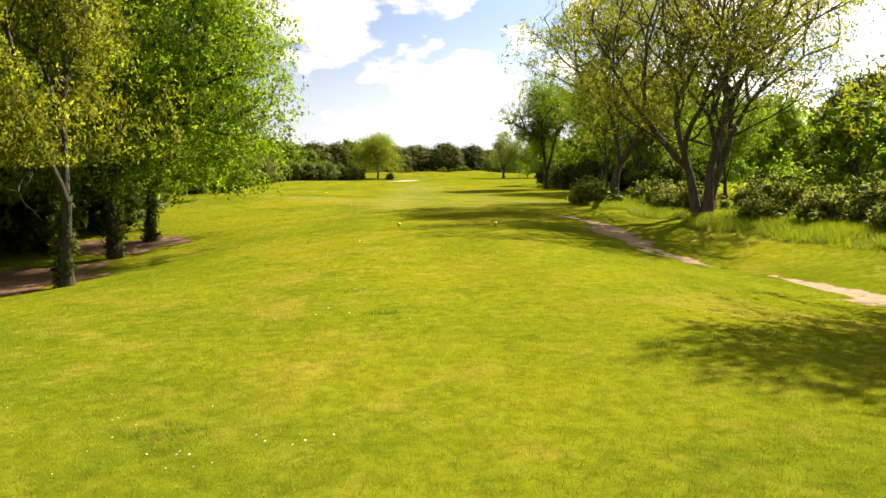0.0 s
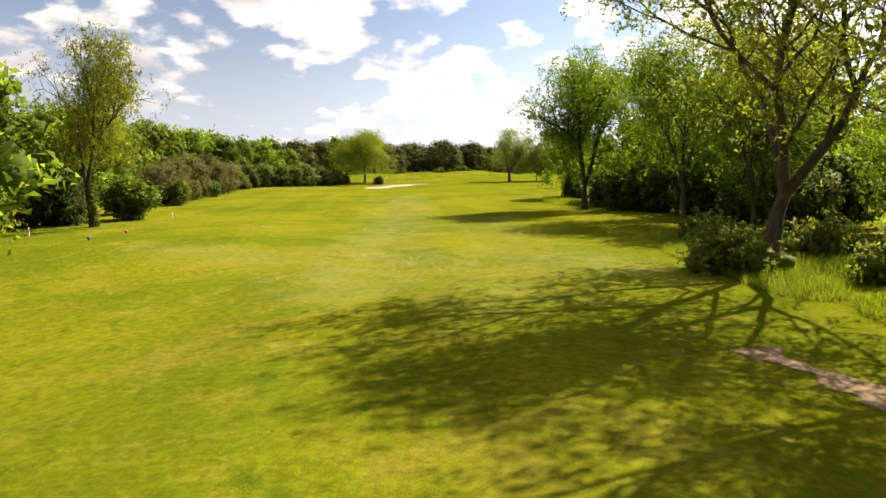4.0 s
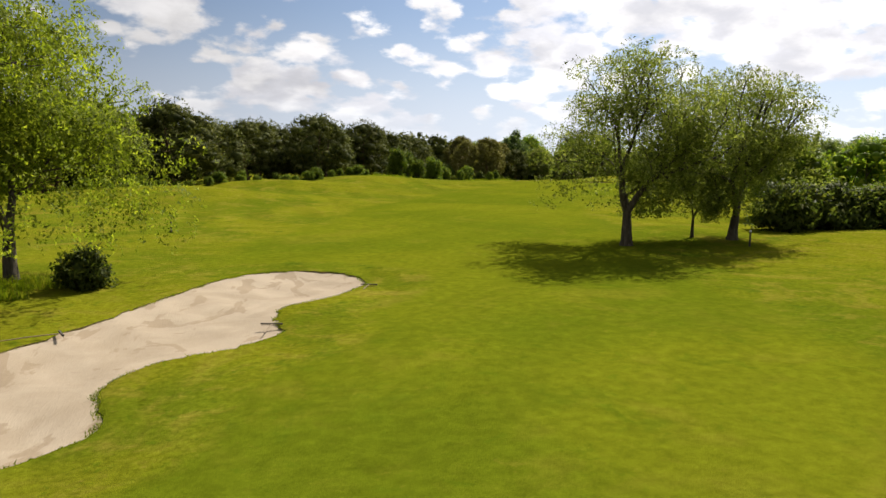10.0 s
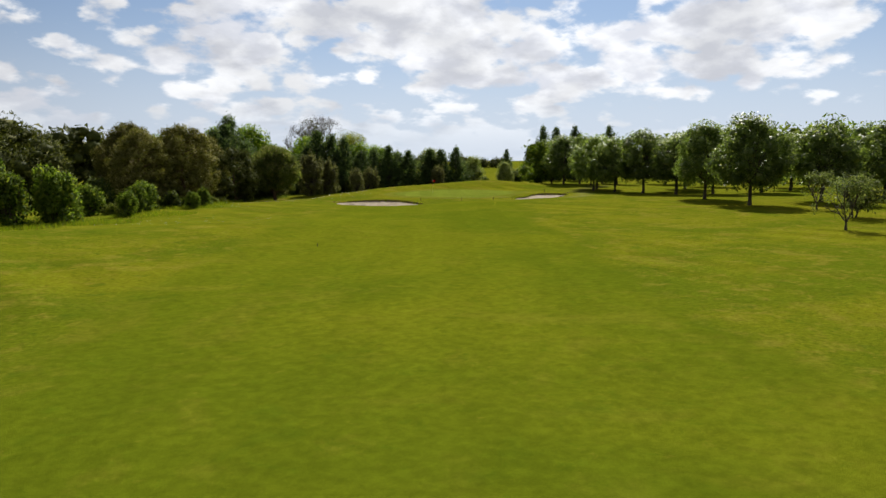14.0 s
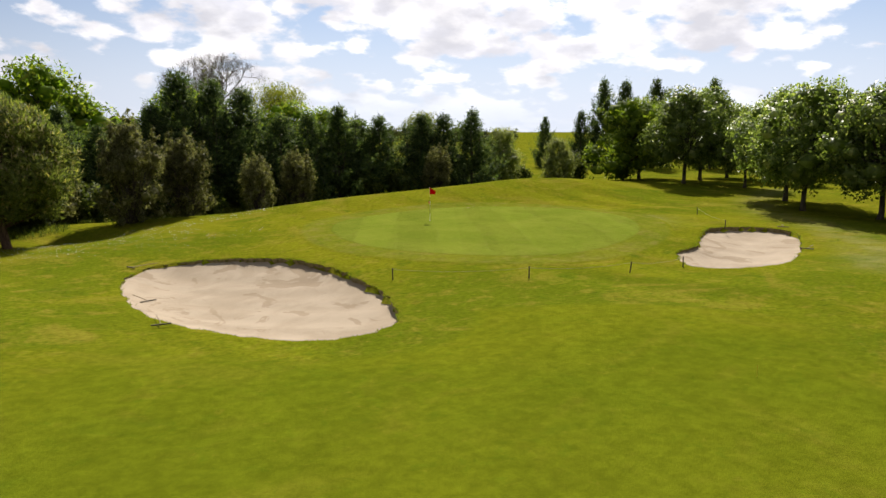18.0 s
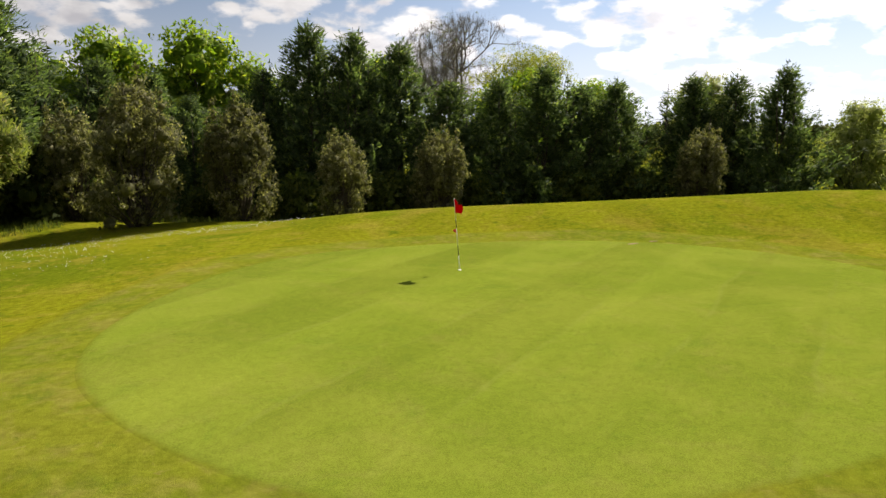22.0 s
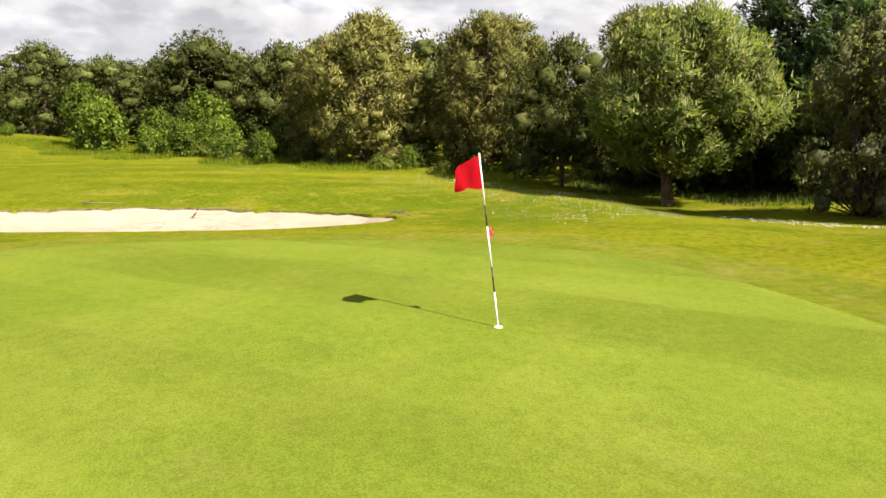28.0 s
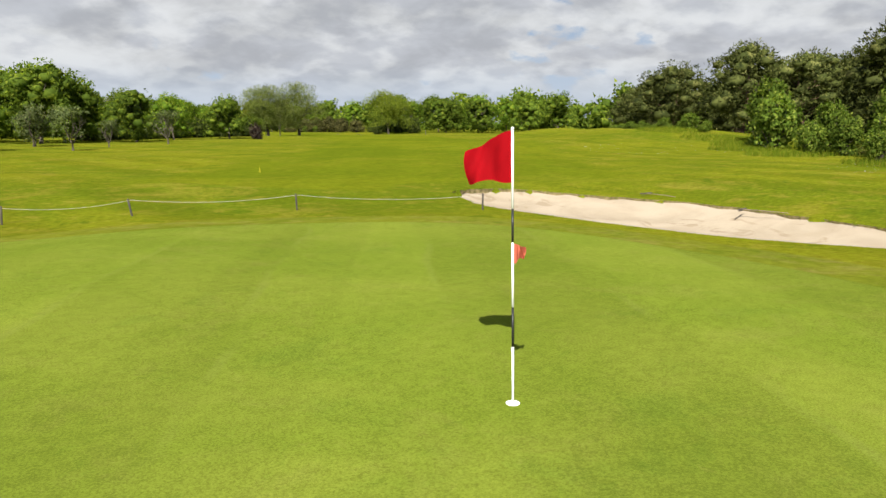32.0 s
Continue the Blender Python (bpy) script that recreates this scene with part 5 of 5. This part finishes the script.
place("wood", 121.0, 309.0, 1.05, label="dense dark broadleaf tree, clothed to the ground")
for x, y, s, k in ((69.9, 224.6, 0.95, 0), (80.4, 228.6, 1.0, 1), (54.7, 205.1, 1.0, 0), (78.0, 221.0, 1.1, 1), (86.6, 234.8, 0.9, 0), (69.4, 204.5, 1.15, 1), (64, 214, 0.7, 0), (90, 222, 1.2, 1), (100.5, 226.5, 1.1, 0)):
    place("olive", x, y, s * 1.12, pick=k)
place("low_bush", 34.2, 186.4, 1.25, 0, tall=1.3)

# ---- far woods, closing the place round ----


def far_woods(name, label, rows, leaf, seed, many, size):
    """Woods too far to tell single trees: rows of (from, to, trees, height, width)."""
    rng = np.random.default_rng(seed)
    vs, fs, ns, k = [], [], [], 0
    for (x0, y0), (x1, y1), count, tall, wide in rows:
        for i in range(count):
            t = (i + rng.uniform(0, 1)) / count
            x, y = x0 + (x1 - x0) * t + rng.normal(0, wide * 0.5), y0 + (y1 - y0) * t + rng.normal(0, wide * 0.5)
            h = tall * rng.uniform(0.75, 1.2)
            r = wide * rng.uniform(0.8, 1.25)
            L = dome_lobes(rng, h, r, 0.0, 16, r * 0.38)
            v, f, soft = leaves(rng, L, many, size, 0.9, 0.7, 0.15, floor=0.0, core=0.65)
            vs.append(v + np.array([x, y, float(gz(x, y)) - 0.1]))
            fs += [tuple(i + k for i in q) for q in f]
            ns.append(soft)
            k += len(v)
    tagged(mesh_object(name, np.concatenate(vs), fs, leaf, normals=np.concatenate(ns)), label, "woods", kind="stuff")


far_woods("woods_west", "distant green woodland edge beyond the course", [((-62, -30), (-64, 190), 34, 11, 5.5), ((-50, -10), (-40, -40), 5, 11, 5), ((-56, 195), (-40, 330), 20, 11.5, 5.5), ((-34, 250), (-20, 330), 12, 12, 5.5)], LEAF_WOOD, 501, 460, 1.0)
far_woods("woods_east", "distant green woodland edge beyond the avenue", [((52, -20), (58, 150), 28, 10, 5.5), ((88, 160), (150, 215), 18, 10.5, 5.5), ((160, 220), (185, 330), 20, 12, 6), ((75, 165), (90, 165), 4, 9, 4.5)], LEAF_WOOD, 502, 460, 1.0)
far_woods("woods_south", "distant green woodland behind the tee", [((-60, -45), (60, -45), 20, 11, 5.5)], LEAF_WOOD, 503, 500, 0.9)
far_woods("woods_north", "far dark tree line on the horizon", [((-40, 335), (48, 352), 18, 12, 6), ((150, 590), (330, 560), 26, 8, 7), ((118, 430), (150, 425), 4, 6, 6), ((240, 410), (275, 400), 5, 6, 6), ((60, 470), (150, 500), 14, 9, 8), ((180, 330), (300, 380), 22, 9, 7), ((-60, 420), (80, 480), 24, 14, 8)], LEAF_PINE, 504, 420, 1.1)
far_woods("poplar_row", "far row of slender poplars on the horizon", [((48, 536), (76, 538), 9, 17.0, 2.0)], LEAF_PINE, 505, 420, 0.9)

# ---- flagstick on the green ----


def paint(name, colour, rough=0.4, vary=0.85):
    return plain(name, tuple(v * vary for v in colour), colour, rough, 30.0, relief=0.03)


WHITE = paint("white_paint", (0.78, 0.78, 0.76))
BLACK = paint("black_paint", (0.020, 0.020, 0.020))


def thin_cloth(name, colour, glow):
    m, n = material(name)
    at = n.add("ShaderNodeTexCoord").outputs["Object"]
    weave = n.noise(at, 160.0, 3.0, 0.6)
    c = n.mix(n.band(n.noise(at, 9.0, 3.0, 0.6), 0.3, 0.7), tuple(v * 0.86 for v in colour), colour)
    finish(n, c, 0.85, weave, 0.1, 0.002, 0.1, through_light=tuple(min(v * glow, 1.0) for v in colour) + (1.0,))
    return m


RED = thin_cloth("red_cloth", (0.36, 0.003, 0.008), 1.3)
FADED = thin_cloth("faded_red_cloth", (0.58, 0.15, 0.09), 1.0)
YELLOW = paint("yellow_paint", (0.70, 0.52, 0.03))
BLUE = paint("blue_paint", (0.02, 0.08, 0.35))
SCARLET = paint("scarlet_paint", (0.60, 0.02, 0.02))
STAKE = plain("dark_stake", (0.035, 0.030, 0.026), (0.075, 0.062, 0.05), 0.8, 9.0)
ROPE = plain("pale_rope", (0.30, 0.28, 0.23), (0.42, 0.40, 0.34), 0.9, 40.0)
WOOD = plain("weathered_wood", (0.13, 0.095, 0.06), (0.24, 0.185, 0.125), 0.85, 14.0)


def lathe(profile, sides=14):
    """A turned shape from rows of radius, height."""
    v = [(r * math.cos(2 * math.pi * i / sides), r * math.sin(2 * math.pi * i / sides), z) for r, z in profile for i in range(sides)]
    f = [(k * sides + i, k * sides + (i + 1) % sides, (k + 1) * sides + (i + 1) % sides, (k + 1) * sides + i) for k in range(len(profile) - 1) for i in range(sides)]
    f += [tuple(range(sides))[::-1], tuple((len(profile) - 1) * sides + i for i in range(sides))]
    return v, f


FLAG_X, FLAG_Y = 81.90, 292.88
flag = tagged(new("flagstick"), "white and black banded flagstick with a red flag, leaning slightly", "golf flag")
flag.matrix_basis = pose(FLAG_X, FLAG_Y, float(gz(FLAG_X, FLAG_Y)) + 0.045, 6.3, -5.2, 0)
for z0, z1, mat in ((0.0, 0.44, WHITE), (0.44, 0.75, BLACK), (0.75, 1.25, WHITE), (1.25, 1.51, BLACK), (1.51, 2.12, WHITE)):
    v, f = lathe([(0.0095, z0), (0.0095, z1 - 0.002)], 12)
    mesh_object("pole_band", v, f, mat, flag, True, "black band" if mat is BLACK else "white band")
v, f = lathe([(0.012, 2.115), (0.014, 2.125), (0.006, 2.135)], 12)
mesh_object("cap", v, f, WHITE, flag, True)


def cloth(name, height, width, drop, top_z, heading, mat, label, taper=0.62):
    """A flag with soft folds, two-sided with a little thickness, hung from the pole."""
    nu, nv = 18, 12
    c, s = math.cos(heading), math.sin(heading)
    v = []
    for layer in (0.0012, -0.0012):
        for i in range(nu + 1):
            u = i / nu
            for j in range(nv + 1):
                t = j / nv
                fold = 0.045 * u * math.sin(7.5 * u + 2.2 * t) + 0.02 * u * math.sin(15 * u - 3 * t)
                tall = height * (1 - (1 - taper) * u)
                z = top_z - drop * u**1.3 - tall * t - 0.012 * math.sin(9 * u) * t
                x = 0.010 + width * u * (0.97 + 0.03 * math.sin(3 * t))
                v.append((x * c - (fold + layer) * s, x * s + (fold + layer) * c, z))
    m = (nu + 1) * (nv + 1)
    f = []
    for i in range(nu):
        for j in range(nv):
            a = i * (nv + 1) + j
            f += [(a, a + 1, a + nv + 2, a + nv + 1), (m + a, m + a + nv + 1, m + a + nv + 2, m + a + 1)]
    return mesh_object(name, v, f, mat, flag, True, label)


WIND = math.atan2(-0.90, 0.36)
cloth("flag_cloth", 0.40, 0.38, 0.15, 2.11, WIND, RED, "bright red cloth", 0.62)
cloth("pennant", 0.15, 0.085, 0.03, 1.24, math.atan2(0.75, -0.5), FADED, "small faded red pennant", 0.5)
hole = tagged(new("hole_cup"), "white cup ring at the foot of the flagstick", "golf hole")
hole.location = (FLAG_X, FLAG_Y, float(gz(FLAG_X, FLAG_Y)) + 0.047)
v, f = lathe([(0.050, -0.01), (0.056, 0.004), (0.049, 0.007), (0.012, 0.004)], 24)
mesh_object("ring", v, f, WHITE, hole, True)

# ---- rope barrier before the green ----


def stake(name, x, y, tall, r, mat, label, category, lean=(0, 0), cap=None, group=""):
    root = tagged(new(name), label, category, group)
    root.matrix_basis = pose(x, y, float(gz(x, y)), lean[0], lean[1], 0)
    v, f = lathe([(r * 0.9, -0.06), (r, 0.0), (r, tall - r), (r * 0.75, tall)], 8)
    mesh_object("shaft", v, f, mat, root, True)
    if cap:
        v, f = lathe([(r * 1.05, tall - 0.10), (r * 1.15, tall - 0.09), (r * 1.15, tall - 0.02), (r * 0.7, tall + 0.01)], 8)
        mesh_object("top", v, f, cap, root, True)
    return root


LINE_A = ((71.0, 280.7), (75.5, 277.4), (79.7, 275.6), (82.8, 275.1))
LINE_B = ((93.7, 279.7), (98.7, 284.8))
POST = 0.5
leans = ((1, -2), (-3, 4), (2, 9), (0, -3), (3, 0), (-2, 2))
for (x, y), lean in zip(LINE_A + LINE_B, leans):
    post = stake("rope_post", x, y, POST, 0.026, STAKE, "thin dark post of the rope barrier before the green", "post", lean, group="rope posts")


def rope(points, sag, label):
    root = tagged(new("rope"), label, "rope")
    root.location = (*points[0], float(gz(*points[0])))
    base = np.array(root.location)
    for (x0, y0), (x1, y1) in zip(points, points[1:]):
        z0, z1 = float(gz(x0, y0)) + POST - 0.05, float(gz(x1, y1)) + POST - 0.05
        t = np.linspace(0, 1, 18)
        path = np.column_stack([x0 + (x1 - x0) * t, y0 + (y1 - y0) * t, z0 + (z1 - z0) * t - sag * 4 * t * (1 - t)]) - base
        v, f = tube(path, np.full(18, 0.004), 5)
        mesh_object("span", v, f, ROPE, root, True)


rope(LINE_A, 0.13, "pale sagging rope between the dark posts")
rope(LINE_B, 0.15, "pale sagging rope past the sand")

# ---- rakes ----


def rake(x, y, turn, z=0.03, long=1.5):
    root = tagged(new("bunker_rake"), "wooden bunker rake with dark head lying by the sand", "rake", "bunker rakes")
    root.matrix_basis = pose(x, y, float(gz(x, y)) + z + 0.03, 0, 0, turn)
    v, f = tube([(0, 0, 0.05), (long / 2, 0, 0.06), (long, 0, 0.04)], [0.014, 0.014, 0.012], 7)
    mesh_object("handle", v, f, WOOD, root, True, "pale wooden handle")
    bm = bmesh.new()
    bmesh.ops.create_cube(bm, size=1.0, matrix=Matrix.Translation((0, 0, 0.06)) @ Matrix.Diagonal((0.05, 0.62, 0.035, 1)))
    bmesh.ops.bevel(bm, geom=bm.edges[:], offset=0.006, segments=1, affect="EDGES")
    me = bpy.data.meshes.new("head")
    bm.to_mesh(me)
    bm.free()
    me.materials.append(STAKE)
    head = new("head", me)
    head.parent = root
    tooth = None
    for i in range(11):
        v, f = lathe([(0.006, -0.005), (0.009, 0.05)], 5)
        if tooth is None:
            tooth = mesh_object("tooth", v, f, STAKE, head)
            tooth.location = (0, -0.27, 0)
        else:
            t = new("tooth", tooth.data)
            t.parent = head
            t.location = (0, -0.27 + 0.054 * i, 0)


rake(62.4, 284.4, 97)
rake(63.7, 292.0, 20, 0.0)
rake(61.6, 280.0, 80)
rake(96.4, 277.6, 30)
rake(90.6, 273.4, 15)
rake(-1.3, 153.4, 250, 0.0, 0.9)
rake(-10.2, 148.0, 205)
rake(-4.7, 147.9, 260, 0.0, 1.0)

# ---- tee markers and stakes ----


def tee_marker(x, y, mat, label):
    root = tagged(new("tee_marker"), label, "tee marker", "tee markers")
    root.location = (x, y, float(gz(x, y)))
    v, f = lathe([(0.012, -0.05), (0.012, 0.06)], 8)
    mesh_object("spike", v, f, BLACK, root, True)
    v, f = lathe([(0.03, 0.05), (0.062, 0.08), (0.075, 0.115), (0.062, 0.15), (0.02, 0.178)], 14)
    mesh_object("head", v, f, mat, root, True)


tee_marker(-1.6, 26.4, YELLOW, "yellow ball-shaped tee marker on a black spike")
tee_marker(1.95, 26.3, YELLOW, "yellow ball-shaped tee marker on a black spike")
tee_marker(-14.4, 50.2, BLUE, "blue ball-shaped tee marker on the side tee")
tee_marker(-14.35, 53.6, SCARLET, "red ball-shaped tee marker on the side tee")
ball = tagged(mesh_object("golf_ball", *lathe([(0.004, 0.0), (0.016, 0.006), (0.0213, 0.0213), (0.016, 0.037), (0.004, 0.0427)], 14), WHITE, smooth=True), "white golf ball lying on the tee", "ball")
ball.location = (-2.5, 21.5, float(gz(-2.5, 21.5)) + 0.01)
stake("marker_post", -17.2, 67.0, 0.34, 0.04, WHITE, "short white distance post before the bushes", "post")
stake("marker_post", -19.6, 55.0, 0.4, 0.04, WHITE, "short white distance post before the bushes", "post")
stake("marker_post", -11.1, 173.4, 0.9, 0.05, STAKE, "dark distance post with a pale band", "post", cap=WHITE)
stake("marker_post", 20.8, 162.2, 0.9, 0.05, STAKE, "dark distance post with a pale band in the trees' shade", "post", cap=WHITE)
stake("marker_post", 33.8, 238.2, 0.16, 0.022, STAKE, "short dark stake on the fairway", "post")
stake("marker_post", 70.8, 265.0, 0.3, 0.006, YELLOW, "thin yellow stake on the fairway", "post")

# ---- worn ground: dirt path, litter, scars ----


def ribbon(name, line, widths, mat, label, category, lift=0.02, ragged=0.55, seed=3):
    """A band on the ground with uneven edges."""
    rng = np.random.default_rng(seed)
    n = 90
    p = along(np.array(line, float), n)
    d = np.gradient(p, axis=0)
    s = np.stack([d[:, 1], -d[:, 0]], 1) / np.linalg.norm(d, axis=1, keepdims=True)
    wid = np.interp(np.linspace(0, 1, n), np.linspace(0, 1, len(widths)), widths)
    v, thin = [], []
    across = np.linspace(-1, 1, 9)
    wob = [np.convolve(rng.normal(0, 1, n + 8), np.ones(5) / 2.2, "same")[4:-4] for _ in range(2)]
    for i in range(n):
        for q in across:
            e = wid[i] / 2 * (1 + ragged * wob[0 if q < 0 else 1][i])
            x, y = p[i] + s[i] * q * max(e, 0.05)
            v.append((x, y, float(gz(x, y)) + lift))
            thin.append(0.6 * min((1 - abs(q)) * 1.6, 1, i / 8, (n - 1 - i) / 8))
    f = [(i * 9 + j, i * 9 + j + 1, (i + 1) * 9 + j + 1, (i + 1) * 9 + j) for i in range(n - 1) for j in range(8)]
    return tagged(mesh_object(name, v, f, mat, smooth=True, cover=thin), label, category, kind="structure")


ribbon("dirt_path", [(5.4, 35.6), (6.2, 33.2), (6.9, 30.6), (7.4, 27), (7.5, 24), (8.3, 22), (9.0, 20.2), (9.5, 17.5), (9.8, 14), (10.4, 10)], [0.7, 1.7, 2.3, 2.5, 2.3, 2.0, 1.8, 2.2, 2.6, 2.2], DIRT, "trodden bare-earth path through the rough", "path")



def patch(name, x, y, rx, ry, turn, mat, label, seed, lift=0.03):
    rng = np.random.default_rng(seed)
    a = np.linspace(0, 2 * math.pi, 48, endpoint=False)
    r = 1 + sum(rng.uniform(0.05, 0.16) * np.sin(k * a + rng.uniform(0, 6.28)) for k in (2, 3, 5, 7))
    c, s = math.cos(radians(turn)), math.sin(radians(turn))
    px, py = rx * r * np.cos(a), ry * r * np.sin(a)
    line = np.column_stack([x + px * c - py * s, y + px * s + py * c])
    return flat_shape(name, line, lift, mat, 8, label, "bare ground", edge=0.16)


patch("leaf_litter_1", -12.5, 20.0, 4.2, 5.5, 20, LITTER, "brown leaf litter under the oaks", 1)
patch("leaf_litter_2", -12.3, 28.0, 3.4, 3.2, 40, LITTER, "brown leaf litter under the oaks", 2)
patch("leaf_litter_3", -15.0, 12.5, 4.0, 3.5, 0, LITTER, "brown leaf litter under the oaks", 3)
patch("green_scar_1", 88.4, 297.0, 0.34, 0.10, 20, DIRT, "pale worn scar in the turf behind the green", 6, 0.055)
patch("green_scar_2", 89.3, 297.4, 0.28, 0.08, 10, DIRT, "pale worn scar in the turf behind the green", 7, 0.055)

# ---- tall grass, weeds and daisies ----


def grass_stuff(name, label, centres, per, tall, wide, seed, mat=BLADES, bend=0.5):
    """Blades in clumps; centres: rows of x, y, radius along x, along y."""
    rng = np.random.default_rng(seed)
    xs, ys = [], []
    for x, y, rx, ry in centres:
        a, r = rng.uniform(0, 6.283, per), np.sqrt(rng.random(per))
        xs.append(x + rx * r * np.cos(a))
        ys.append(y + ry * r * np.sin(a))
    x, y = np.concatenate(xs), np.concatenate(ys)
    v, f = blades(rng, x, y, gz(x, y), tall, wide, bend)
    return tagged(mesh_object(name, v, f, mat), label, "grass", kind="stuff")


grass_stuff("verge_grass", "tall yellow-green grass along the wood's verge", [(13.4, 26, 1.4, 2.6), (14.6, 20.5, 1.4, 2.6), (12.0, 31, 1.3, 2.6), (10.8, 36, 1.3, 2.4), (9.6, 41, 1.3, 3.0), (13.5, 31, 1.6, 3.0), (15.5, 26, 1.8, 3.0), (17, 20, 2.0, 3.0), (9.5, 46, 1.3, 3.0), (10.5, 51, 1.5, 3.0), (15, 24, 2.5, 4.0), (15, 31, 2.5, 4.0), (17, 38, 3, 4), (13, 44, 2.5, 3)], 4200, 0.28, 0.018, 31, bend=1.1)
rng = np.random.default_rng(30)
k = 46000
y = 3.5 + 15.0 * rng.random(k) ** 1.9
x = rng.uniform(-1, 1, k) * (2.6 + 0.66 * y)
v, f = blades(rng, x, y, gz(x, y), 0.04, 0.007, 1.3)
tagged(mesh_object("tee_grass", v, f, BLADES), "short grass blades of the tee", "grass", kind="stuff")
grass_stuff("lush_tufts", "small lush dark green tufts in the tee's turf", [(-1.4, 12.3, 0.5, 0.22), (2.6, 8.4, 0.26, 0.18), (2.9, 8.0, 0.12, 0.1), (-0.9, 10.2, 0.3, 0.12), (-2.2, 5.6, 0.35, 0.2)], 300, 0.045, 0.009, 34, LEAF_WOOD, 1.2)
grass_stuff("tree_grass", "tufts of longer grass round the trees and bushes", [(10.8, 81, 1.6, 2.2), (10.6, 84, 1.4, 2.2), (12, 79, 1.5, 2.0), (-13.9, 155, 2.2, 0.8), (-18, 154.5, 3.0, 0.7), (-24, 153.5, 4.0, 0.8), (-16, 153, 3.5, 0.8), (16, 257, 4, 4), (20, 262, 4, 3), (27, 266, 4, 3), (13, 249, 3, 4), (20, 270, 4, 5), (34, 273, 4, 3), (40, 282, 4, 3), (44, 290, 3.5, 4), (48, 297, 4, 3)], 1700, 0.38, 0.035, 32)
grass_stuff("wood_floor", "weeds and undergrowth at the foot of the cypresses", [(58, 308, 6, 2.5), (68, 312, 6, 2.0), (78, 314, 6, 2.0), (88, 315, 6, 1.8), (52, 304, 5, 2.5)], 2600, 0.32, 0.04, 33, LEAF_HEDGE)


def daisies(name, label, areas, seed, size=1.0):
    """Small white flower heads lying open on the turf."""
    rng = np.random.default_rng(seed)
    pts = []
    for x, y, rx, ry, n in areas:
        a, r = rng.uniform(0, 6.283, n), np.sqrt(rng.random(n))
        pts.append(np.column_stack([x + rx * r * np.cos(a) + rng.normal(0, 0.15, n), y + ry * r * np.sin(a) + rng.normal(0, 0.15, n)]))
    p = np.concatenate(pts)
    k = len(p)
    z = gz(p[:, 0], p[:, 1]) + rng.uniform(0.045, 0.075, k)
    ang = np.linspace(0, 2 * math.pi, 6, endpoint=False)
    r = rng.uniform(0.006, 0.011, k) * size
    tilt = rng.normal(0, 0.25, (k, 2))
    ring = np.stack([np.cos(ang), np.sin(ang)], -1)
    xy = p[:, None] + ring[None] * r[:, None, None]
    zz_ = z[:, None] + (ring[None] * tilt[:, None]).sum(-1) * r[:, None]
    v = np.concatenate([xy, zz_[..., None]], -1).reshape(-1, 3)
    return tagged(mesh_object(name, v, np.arange(6 * k).reshape(-1, 6), WHITE), label, "flowers", kind="stuff")


daisies("daisies_tee", "scattered white daisies in the tee's rough", [(-3.0, 5.6, 2.4, 1.0, 45), (-1.5, 9.5, 1.6, 1.2, 14)], 41, 0.8)
daisies("daisies_rough", "scattered white daisies in the rough", [(-6, 60, 7, 14, 260), (-2, 84, 5, 5, 340), (-1, 96, 4, 6, 450), (2, 70, 6, 8, 180), (-3.7, 57.5, 0.8, 0.6, 90), (-8.5, 57.5, 1.0, 0.8, 80), (-1.3, 45.1, 0.6, 1.2, 70), (-4.9, 41.3, 0.7, 0.6, 70), (-0.8, 43, 0.8, 0.6, 60)], 42, 1.0)
daisies("daisies_green", "drifts of white daisies by the trees' shade", [(58, 297.5, 5.5, 2.2, 650), (64, 300.0, 6, 1.8, 700), (71, 303.8, 6, 1.3, 800), (54, 293, 5, 2.6, 420), (50, 296.0, 5, 2.6, 450), (44, 284, 6, 4, 350), (33, 262, 8, 6, 350), (66, 297, 7, 2.0, 380)], 43, 1.35)
